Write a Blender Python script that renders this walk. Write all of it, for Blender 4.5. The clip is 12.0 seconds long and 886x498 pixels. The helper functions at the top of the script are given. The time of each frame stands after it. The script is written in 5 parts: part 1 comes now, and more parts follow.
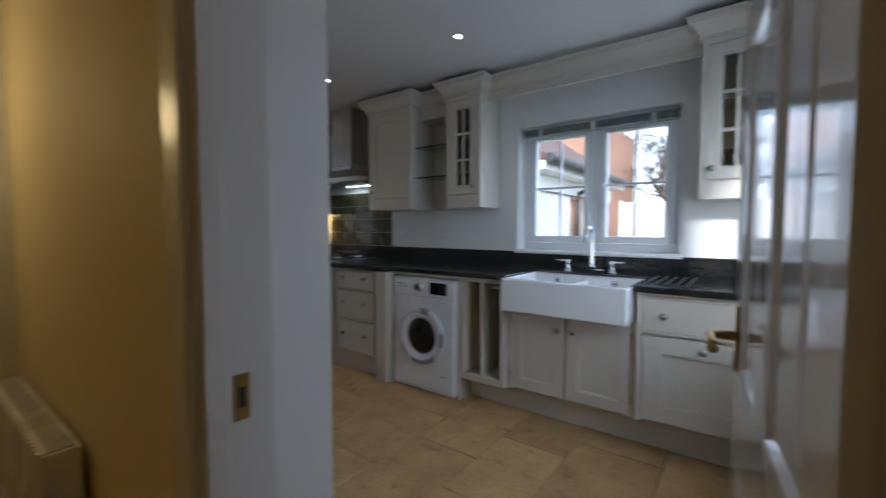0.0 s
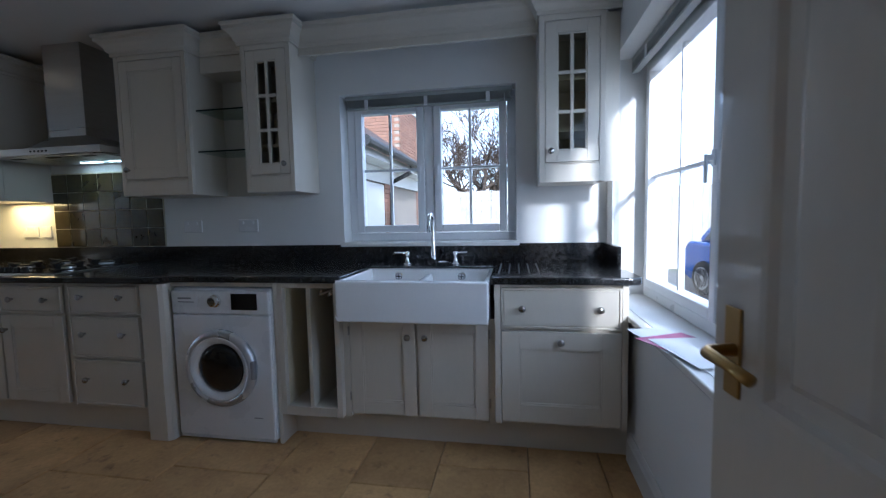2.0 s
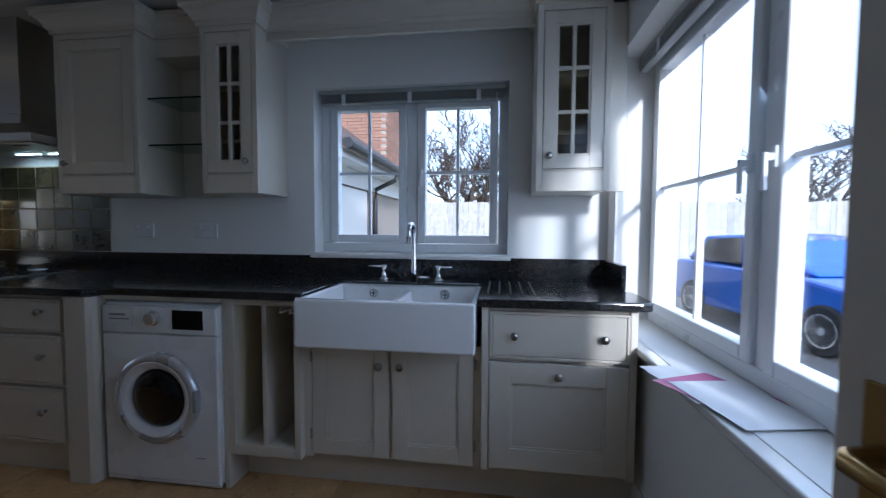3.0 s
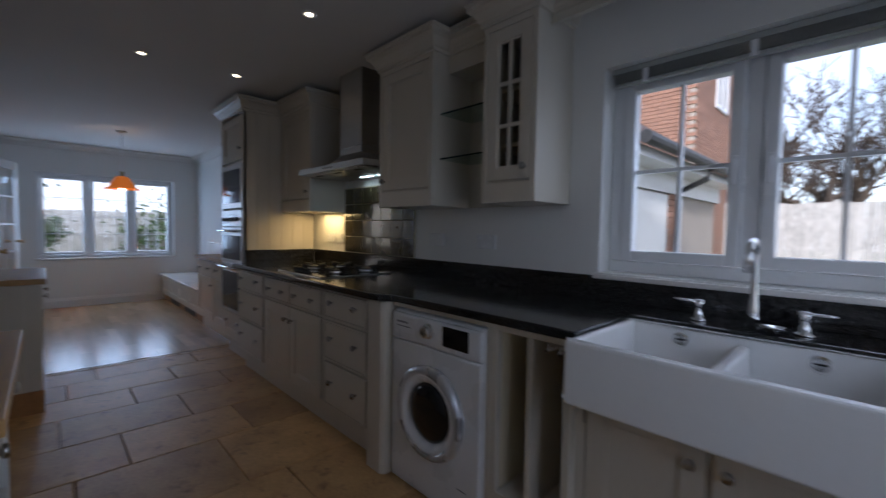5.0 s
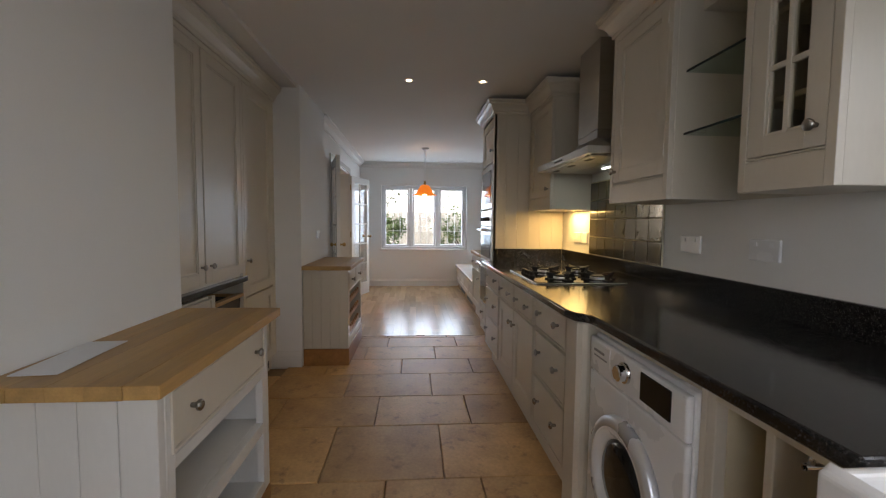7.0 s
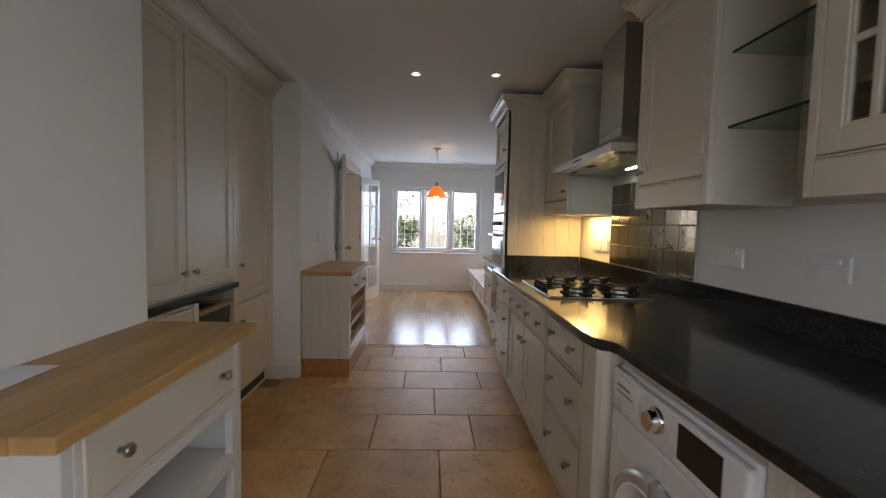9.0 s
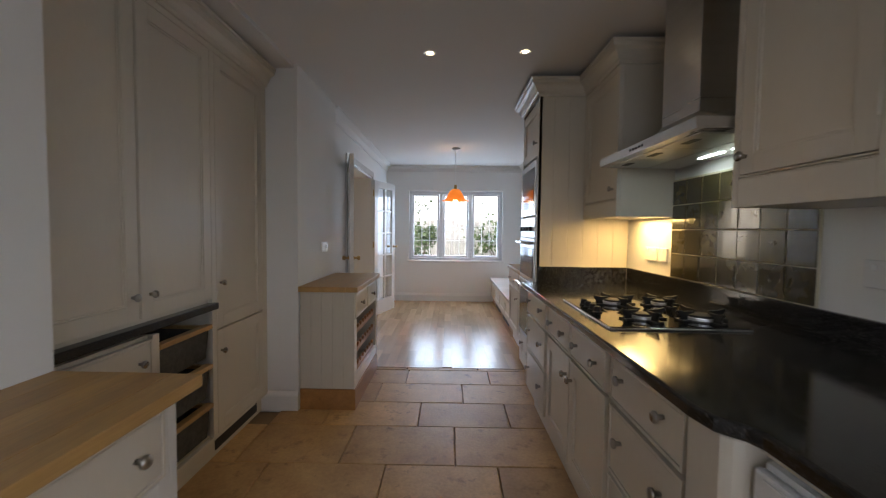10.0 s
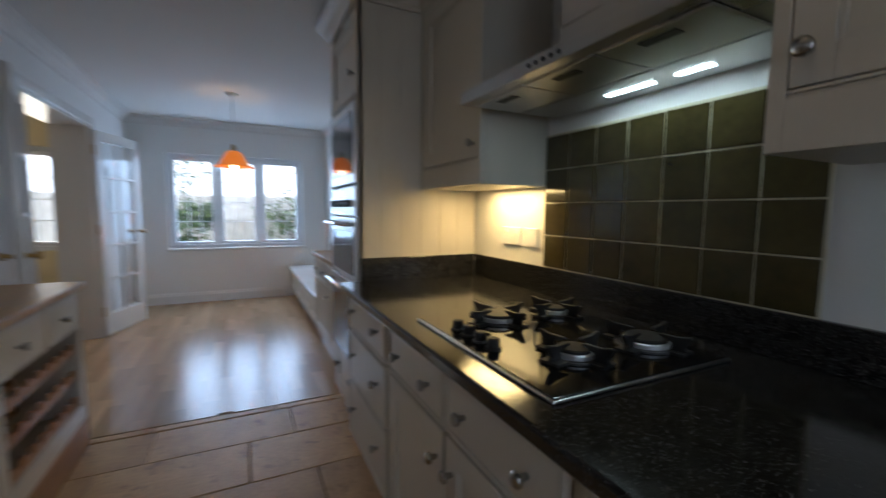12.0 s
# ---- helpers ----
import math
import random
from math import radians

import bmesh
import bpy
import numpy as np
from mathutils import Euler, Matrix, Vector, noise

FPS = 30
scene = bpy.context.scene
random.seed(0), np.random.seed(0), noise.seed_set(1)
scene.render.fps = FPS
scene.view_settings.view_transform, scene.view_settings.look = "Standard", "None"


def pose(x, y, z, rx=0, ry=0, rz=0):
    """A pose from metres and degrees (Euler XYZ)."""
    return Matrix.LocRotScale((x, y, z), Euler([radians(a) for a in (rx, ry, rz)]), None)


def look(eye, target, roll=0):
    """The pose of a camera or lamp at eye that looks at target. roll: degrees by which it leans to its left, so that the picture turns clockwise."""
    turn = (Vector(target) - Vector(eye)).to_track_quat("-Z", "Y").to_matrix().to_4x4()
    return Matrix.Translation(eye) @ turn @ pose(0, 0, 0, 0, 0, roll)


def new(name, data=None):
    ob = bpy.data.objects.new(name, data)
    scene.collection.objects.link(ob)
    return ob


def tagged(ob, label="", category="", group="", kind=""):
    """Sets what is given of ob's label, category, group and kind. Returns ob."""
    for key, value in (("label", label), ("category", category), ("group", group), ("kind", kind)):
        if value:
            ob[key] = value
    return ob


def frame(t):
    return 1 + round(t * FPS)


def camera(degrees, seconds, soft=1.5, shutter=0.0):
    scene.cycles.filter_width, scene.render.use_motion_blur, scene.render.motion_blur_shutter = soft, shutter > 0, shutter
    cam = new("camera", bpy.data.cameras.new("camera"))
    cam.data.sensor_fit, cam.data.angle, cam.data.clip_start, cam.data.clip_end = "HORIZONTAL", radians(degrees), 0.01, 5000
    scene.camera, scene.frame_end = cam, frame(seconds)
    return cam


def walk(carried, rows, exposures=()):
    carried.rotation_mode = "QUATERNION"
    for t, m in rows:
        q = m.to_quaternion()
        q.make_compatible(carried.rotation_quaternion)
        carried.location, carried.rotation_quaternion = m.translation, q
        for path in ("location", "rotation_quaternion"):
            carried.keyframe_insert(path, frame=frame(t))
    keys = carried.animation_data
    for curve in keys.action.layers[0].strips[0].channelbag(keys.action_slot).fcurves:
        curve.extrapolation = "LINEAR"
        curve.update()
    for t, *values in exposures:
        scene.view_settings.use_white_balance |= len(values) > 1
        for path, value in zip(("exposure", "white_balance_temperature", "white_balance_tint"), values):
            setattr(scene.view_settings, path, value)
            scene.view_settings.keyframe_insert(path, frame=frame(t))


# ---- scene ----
cam = camera(93.8, 12.0, soft=1.2, shutter=0.5)
PATH = [
    (0, (0.135, 0.036, 1.219), (-1.058, 1.637, 1.115), 0.0),
    (0.5, (0.105, 0.104, 1.189), (-0.658, 1.948, 1.063), 0.9),
    (1, (-0.026, 0.18, 1.186), (-0.506, 2.114, 1.018), 0.4),
    (1.5, (-0.177, 0.25, 1.202), (-0.387, 2.232, 1.029), -0.9),
    (2, (-0.244, 0.434, 1.202), (-0.588, 2.399, 1.048), -1.2),
    (2.5, (-0.234, 0.605, 1.193), (-0.575, 2.574, 1.112), -0.0),
    (2.7, (-0.249, 0.657, 1.197), (-0.48, 2.642, 1.104), 0.4),
    (4.5, (-0.332, 0.99, 1.2), (-1.501, 2.608, 1.074), 0.5),
    (5, (-0.455, 1.144, 1.234), (-1.897, 2.527, 1.144), 1.0),
    (5.5, (-0.503, 1.268, 1.269), (-2.26, 2.22, 1.181), -0.3),
    (6, (-0.495, 1.468, 1.273), (-2.411, 2.025, 1.137), 2.8),
    (6.5, (-0.546, 1.585, 1.257), (-2.499, 2.003, 1.150), 2.6),
    (7, (-0.539, 1.679, 1.270), (-2.530, 1.821, 1.139), 0.6),
    (9, (-0.777, 1.765, 1.286), (-2.772, 1.829, 1.164), 1.3),
    (9.5, (-0.993, 1.728, 1.296), (-2.987, 1.829, 1.18), 0.3),
    (10, (-1.29, 1.771, 1.291), (-3.287, 1.742, 1.195), 0.7),
    (10.5, (-1.527, 1.784, 1.293), (-3.522, 1.746, 1.153), 1.6),
    (11, (-1.841, 1.746, 1.295), (-3.836, 1.858, 1.212), -0.2),
    (11.5, (-2.098, 1.792, 1.284), (-4.066, 2.139, 1.201), -0.1),
    (12, (-2.298, 1.882, 1.269), (-4.086, 2.759, 1.083), 0.6),
]
EXPOSURES = [
    (0.0, 1.7, 5600, 11), (1.5, 1.45, 5250, 12), (2.5, 1.1, 5000, 12), (4.5, 0.65, 5600, 17), (5.5, 0.75, 6000, 18),
    (6.0, 1.2, 6700, 18), (6.5, 1.6, 7200, 18), (9.0, 1.85, 6950, 18), (10.5, 1.8, 6400, 16), (12.0, 1.45, 5700, 13),
]
walk(cam, [(t, look(eye, target, roll)) for t, eye, target, roll in PATH], EXPOSURES)

# ---- world and lights ----
world = bpy.data.worlds.new("world")
scene.world = world
world.use_nodes = True
wn = world.node_tree.nodes
sky = wn.new("ShaderNodeTexSky")
sky.sky_type = "NISHITA"
sky.sun_disc = False
sky.sun_elevation, sky.sun_rotation = radians(19), radians(163)
wn["Background"].inputs[1].default_value = 0.15
# thin bright cloud over the blue
cloud, veil, haze = wn.new("ShaderNodeTexNoise"), wn.new("ShaderNodeMapRange"), wn.new("ShaderNodeMix")
cloud.inputs["Scale"].default_value, cloud.inputs["Detail"].default_value = 2.2, 6
veil.inputs[1].default_value, veil.inputs[2].default_value = 0.35, 0.65
veil.inputs[3].default_value, veil.inputs[4].default_value = 0.45, 0.9
haze.data_type = "RGBA"
haze.inputs["B"].default_value = (7.0, 7.6, 8.4, 1)
wl = world.node_tree.links
wl.new(cloud.outputs[0], veil.inputs[0]), wl.new(veil.outputs[0], haze.inputs["Factor"])
wl.new(sky.outputs[0], haze.inputs["A"]), wl.new(haze.outputs["Result"], wn["Background"].inputs[0])


def lamp(name, kind, m, watts, colour, size=None, size_y=None, angle=None, blend=None):
    data = bpy.data.lights.new(name, kind)
    data.energy, data.color = watts, colour
    if kind == "AREA":
        data.shape = "RECTANGLE"
        data.size, data.size_y = size, size_y or size
    if kind == "SUN":
        data.angle = radians(angle)
    if kind in ("SPOT", "POINT"):
        data.shadow_soft_size = size
    if kind == "SPOT":
        data.spot_size, data.spot_blend = radians(angle), blend
    ob = new(name, data)
    ob.matrix_world = m
    return ob


lamp("sun", "SUN", look((7.2, -20, 7.2), (0, 0, 0)), 2.4, (1.0, 0.94, 0.85), angle=5)
DAY = (0.66, 0.82, 1.0)
lamp("sky_east_window", "AREA", look((0.55, 2.0, 1.42), (-2, 2.35, 0.1)), 2.6, DAY, 1.5, 1.1)
lamp("sky_north_window", "AREA", look((-0.81, 3.29, 1.53), (-0.81, 0, -0.1)), 0.65, DAY, 1.0, 0.85)
lamp("sky_dining_window", "AREA", look((-8.92, 1.9, 1.35), (-5, 1.9, 0.3)), 11.5, (0.52, 0.74, 1.0), 1.5, 1.1)
lamp("hob_cabinet_light", "AREA", look((-3.92, 2.95, 1.365), (-3.92, 2.95, 0)), 1.5, (1.0, 0.68, 0.24), 0.36, 0.16)
lamp("hood_light", "AREA", look((-3.15, 2.963, 1.637), (-3.15, 3.0, 0)), 0.2, (0.8, 1.0, 0.97), 0.5, 0.05)
# unseen warm fill, added to brighten the hall wall and radiator
lamp("hall_fill", "POINT", pose(-2.15, -0.15, 1.75), 1.3, (1.0, 0.72, 0.32), 0.12)
SPOTS = ((-3.955, 1.635), (-3.925, 2.229), (-2.647, 2.206), (-1.36, 2.2))
for sx, sy in SPOTS:
    lamp("downlight_lamp", "SPOT", look((sx, sy, 2.37), (sx, sy, 0)), 0.9, (1.0, 0.72, 0.38), 0.03, angle=95, blend=0.8)
lamp("pendant_lamp", "POINT", pose(-7.03, 1.85, 1.765), 3.0, (1.0, 0.62, 0.25), 0.02)
lamp("sky_other_room", "AREA", look((-8.72, -0.6, 1.35), (-6, -0.3, 1.1)), 6.0, (1.0, 0.86, 0.62), 1.1, 1.0)


# ---- materials ----
def material(name, base, rough=0.5, metal=0.0, var=0.12, scale=6.0, fine=60.0, bump=0.1, tint=None, random_value=0.0, coat=0.0, stretch=(1, 1, 1), spec=0.5, bump_distance=0.002, pits=None, specks=None):
    m = bpy.data.materials.new(name)
    m.use_nodes = True
    n, l = m.node_tree.nodes, m.node_tree.links
    b = n["Principled BSDF"]
    tc, mp = n.new("ShaderNodeTexCoord"), n.new("ShaderNodeMapping")
    mp.inputs["Scale"].default_value = stretch
    l.new(tc.outputs["Object"], mp.inputs[0])
    big, small = n.new("ShaderNodeTexNoise"), n.new("ShaderNodeTexNoise")
    big.inputs["Scale"].default_value, small.inputs["Scale"].default_value = scale, fine
    big.inputs["Detail"].default_value, small.inputs["Detail"].default_value = 5, 4
    l.new(mp.outputs[0], big.inputs[0]), l.new(mp.outputs[0], small.inputs[0])
    mix = n.new("ShaderNodeMath")
    mix.operation = "MULTIPLY_ADD"
    mix.inputs[1].default_value = 0.65
    half = n.new("ShaderNodeMath")
    half.operation = "MULTIPLY"
    half.inputs[1].default_value = 0.35
    l.new(small.outputs[0], half.inputs[0]), l.new(big.outputs[0], mix.inputs[0]), l.new(half.outputs[0], mix.inputs[2])
    ramp = n.new("ShaderNodeValToRGB")
    ramp.color_ramp.elements[0].position, ramp.color_ramp.elements[1].position = 0.32, 0.68
    other = tint or tuple(c * (1 - 2 * var) for c in base)
    ramp.color_ramp.elements[0].color, ramp.color_ramp.elements[1].color = (*other, 1), (*base, 1)
    l.new(mix.outputs[0], ramp.inputs[0])
    out = ramp.outputs[0]
    if random_value:
        info, rng, hsv = n.new("ShaderNodeObjectInfo"), n.new("ShaderNodeMapRange"), n.new("ShaderNodeHueSaturation")
        rng.inputs[3].default_value, rng.inputs[4].default_value = 1 - random_value, 1 + random_value
        l.new(info.outputs["Random"], rng.inputs[0]), l.new(rng.outputs[0], hsv.inputs["Value"]), l.new(out, hsv.inputs["Color"])
        out = hsv.outputs[0]
        offset = n.new("ShaderNodeVectorMath")
        offset.operation = "MULTIPLY_ADD"
        offset.inputs[1].default_value = (37, 23, 11)
        l.new(info.outputs["Random"], offset.inputs[0]), l.new(tc.outputs["Object"], offset.inputs[2]), l.new(offset.outputs[0], mp.inputs[0])
    if pits or specks:
        spot, cut, blend = n.new("ShaderNodeTexNoise"), n.new("ShaderNodeMapRange"), n.new("ShaderNodeMix")
        colour, at, soft, size = pits or specks
        spot.inputs["Scale"].default_value, spot.inputs["Detail"].default_value = size, 8 if pits else 2
        spot.inputs["Roughness"].default_value = 0.65
        cut.inputs[1].default_value, cut.inputs[2].default_value = at, at + soft
        blend.data_type = "RGBA"
        blend.inputs["B"].default_value = (*colour, 1)
        l.new(mp.outputs[0], spot.inputs[0]), l.new(spot.outputs[0], cut.inputs[0]), l.new(cut.outputs[0], blend.inputs["Factor"])
        l.new(out, blend.inputs["A"])
        out = blend.outputs["Result"]
    l.new(out, b.inputs["Base Color"])
    rr = n.new("ShaderNodeMapRange")
    rr.inputs[3].default_value, rr.inputs[4].default_value = max(0.02, rough - 0.08), min(1, rough + 0.08)
    l.new(big.outputs[0], rr.inputs[0]), l.new(rr.outputs[0], b.inputs["Roughness"])
    b.inputs["Metallic"].default_value, b.inputs["Coat Weight"].default_value = metal, coat
    b.inputs["Specular IOR Level"].default_value = spec
    if bump:
        bp = n.new("ShaderNodeBump")
        bp.inputs["Strength"].default_value, bp.inputs["Distance"].default_value = bump, bump_distance
        l.new(mix.outputs[0], bp.inputs["Height"]), l.new(bp.outputs[0], b.inputs["Normal"])
    return m


def glow(name, colour, strength):
    m = bpy.data.materials.new(name)
    m.use_nodes = True
    b = m.node_tree.nodes["Principled BSDF"]
    b.inputs["Base Color"].default_value = (*colour, 1)
    b.inputs["Emission Color"].default_value = (*colour, 1)
    b.inputs["Emission Strength"].default_value = strength
    return m


def clear_glass(name, tint=(1, 1, 1), rough=0.0):
    m = bpy.data.materials.new(name)
    m.use_nodes = True
    n, l = m.node_tree.nodes, m.node_tree.links
    out = n["Material Output"]
    clear, gloss, mix, fr = n.new("ShaderNodeBsdfTransparent"), n.new("ShaderNodeBsdfGlossy"), n.new("ShaderNodeMixShader"), n.new("ShaderNodeLayerWeight")
    clear.inputs[0].default_value = (*tint, 1)
    gloss.inputs["Roughness"].default_value = rough
    fr.inputs[0].default_value = 0.5
    steep, gain = n.new("ShaderNodeMath"), n.new("ShaderNodeMath")
    steep.operation, gain.operation = "POWER", "MULTIPLY_ADD"
    steep.inputs[1].default_value, gain.inputs[1].default_value, gain.inputs[2].default_value = 5.0, 0.9, 0.03
    l.new(fr.outputs["Facing"], steep.inputs[0]), l.new(steep.outputs[0], gain.inputs[0])
    l.new(gain.outputs[0], mix.inputs[0]), l.new(clear.outputs[0], mix.inputs[1]), l.new(gloss.outputs[0], mix.inputs[2]), l.new(mix.outputs[0], out.inputs[0])
    return m


WALL = material("wall_paint", (0.80, 0.79, 0.76), 0.75, var=0.02, scale=2, fine=140, bump=0.08)
CEIL = material("ceiling_paint", (0.73, 0.71, 0.68), 0.85, var=0.02, scale=2, fine=120, bump=0.06)
HALLWALL = material("hall_paint", (0.78, 0.66, 0.40), 0.7, var=0.03, scale=2, fine=140, bump=0.08)
DOORPAINT = material("cream_gloss_door_paint", (0.66, 0.61, 0.52), 0.13, var=0.03, scale=3, fine=60, bump=0.02, stretch=(1, 1, 0.3), coat=0.6)
SATIN = material("off_white_satin_paint", (0.68, 0.665, 0.63), 0.35, var=0.03, scale=4, fine=80, bump=0.04, stretch=(1, 1, 0.3))
GLOSS = material("gloss_white_paint", (0.80, 0.78, 0.74), 0.22, var=0.03, scale=3, fine=60, bump=0.03, stretch=(1, 1, 0.3))
UNIT = material("cream_cabinet_paint", (0.64, 0.585, 0.49), 0.34, var=0.03, scale=4, fine=90, bump=0.05, stretch=(1, 1, 0.25))
UNITIN = material("cream_cabinet_lining", (0.72, 0.64, 0.46), 0.5, var=0.04, scale=4, fine=60, bump=0.04)
GRANITE = material("black_granite", (0.024, 0.023, 0.023), 0.13, var=0.3, scale=40, fine=260, bump=0.0, tint=(0.006, 0.006, 0.006), spec=0.55, specks=((0.07, 0.067, 0.064), 0.58, 0.08, 170))
OAK = material("oiled_oak", (0.54, 0.315, 0.11), 0.40, var=0.16, scale=5, fine=34, bump=0.06, stretch=(0.5, 5, 5), random_value=0.10)
OAKDARK = material("varnished_oak_plinth", (0.42, 0.20, 0.06), 0.4, var=0.18, scale=5, fine=30, bump=0.06, stretch=(0.5, 4, 4))
BOARD = material("light_oak_board", (0.52, 0.34, 0.18), 0.23, var=0.13, scale=3, fine=28, bump=0.012, stretch=(0.5, 4, 4), random_value=0.22)
STONE = material("limestone_slab", (0.62, 0.39, 0.17), 0.45, var=0.2, scale=5, fine=55, bump=0.8, random_value=0.2, spec=0.35, tint=(0.40, 0.235, 0.095), bump_distance=0.004, pits=((0.26, 0.15, 0.065), 0.57, 0.16, 11))
GROUT = material("floor_grout", (0.30, 0.21, 0.12), 0.9, var=0.15, fine=90, bump=0.3)
TILE = material("olive_glazed_tile", (0.075, 0.058, 0.018), 0.18, var=0.25, scale=7, fine=40, bump=0.25, random_value=0.28, coat=0.3)
TILEGROUT = material("tile_grout", (0.62, 0.56, 0.40), 0.9, var=0.1, bump=0.2)
STEEL = material("brushed_steel", (0.56, 0.55, 0.53), 0.30, metal=1, var=0.06, scale=5, fine=80, bump=0.04, stretch=(0.2, 0.2, 6))
STEELISH = material("satin_silver_plastic", (0.60, 0.61, 0.63), 0.28, metal=0.6, var=0.03, bump=0.01)
CHROME = material("chrome", (0.80, 0.80, 0.80), 0.09, metal=1, var=0.02, bump=0)
PEWTER = material("pewter_knob", (0.42, 0.40, 0.37), 0.28, metal=1, var=0.1, bump=0.03)
BRASS = material("worn_brass", (0.50, 0.33, 0.12), 0.3, metal=1, var=0.15, fine=40, bump=0.04)
PVC = material("white_window_frame", (0.82, 0.83, 0.84), 0.3, var=0.02, bump=0.02)
CERAMIC = material("white_fireclay", (0.85, 0.84, 0.82), 0.12, var=0.02, scale=3, bump=0.02, coat=0.3)
WHITEGOODS = material("white_appliance", (0.80, 0.80, 0.80), 0.28, var=0.01, bump=0.02)
BLACKGLASS = material("black_glass", (0.010, 0.010, 0.011), 0.06, var=0.2, bump=0)
IRON = material("black_cast_iron", (0.012, 0.012, 0.012), 0.62, var=0.2, fine=120, bump=0.2)
GREY = material("grey_plastic", (0.30, 0.30, 0.31), 0.4, var=0.05, bump=0.02)
DARK = material("dark_plastic", (0.03, 0.03, 0.03), 0.5, var=0.1, bump=0.05)
WICKER = material("grey_wicker", (0.09, 0.085, 0.075), 0.7, var=0.3, scale=40, fine=130, bump=0.6)
PAPER = material("white_paper", (0.80, 0.80, 0.80), 0.6, var=0.02, bump=0.03)
PINK = material("magenta_print", (0.45, 0.05, 0.22), 0.4, var=0.1, bump=0.02)
BLIND = material("grey_blind", (0.42, 0.43, 0.41), 0.5, var=0.05, bump=0.03)
PANE = clear_glass("window_pane")
SHELFGLASS = clear_glass("green_shelf_glass", (0.80, 0.89, 0.86))
GLASSEDGE = material("dark_glass_edge", (0.01, 0.035, 0.03), 0.1, var=0.1, bump=0)
DOORGLASS = clear_glass("cabinet_glass", (0.86, 0.85, 0.80))
BULB = glow("downlight_glow", (1.0, 0.80, 0.50), 5)
STRIP = glow("hood_strip_glow", (0.80, 1.0, 0.96), 4.0)
SHADE = glow("orange_shade_glass", (0.90, 0.22, 0.02), 0.22)
BRICK = material("red_brick", (0.42, 0.23, 0.155), 0.85, var=0.2, fine=30, bump=0.3, random_value=0.2)
MORTAR = material("mortar", (0.42, 0.36, 0.30), 0.9, var=0.1, bump=0.2)
ROOF = material("roof_tile", (0.13, 0.085, 0.07), 0.8, var=0.25, fine=20, bump=0.4)
FENCEWOOD = material("fence_board", (0.58, 0.56, 0.52), 0.8, var=0.2, fine=25, bump=0.3, random_value=0.12)
GRASS = material("grass", (0.08, 0.12, 0.03), 0.9, var=0.3, scale=3, fine=50, bump=0.5)
ASPHALT = material("drive_asphalt", (0.10, 0.10, 0.10), 0.9, var=0.2, fine=90, bump=0.4)
LEAF = material("leaf", (0.10, 0.17, 0.05), 0.6, var=0.3, fine=20, bump=0.1, random_value=0.2)
BARK = material("bark", (0.10, 0.075, 0.055), 0.9, var=0.25, fine=30, bump=0.5)
CARBLUE = material("blue_car_paint", (0.03, 0.12, 0.50), 0.2, var=0.05, bump=0, coat=0.8)
TYRE = material("tyre_rubber", (0.02, 0.02, 0.02), 0.8, var=0.1, bump=0.1)
RED = material("red_lens", (0.6, 0.02, 0.02), 0.2, var=0.05, bump=0)


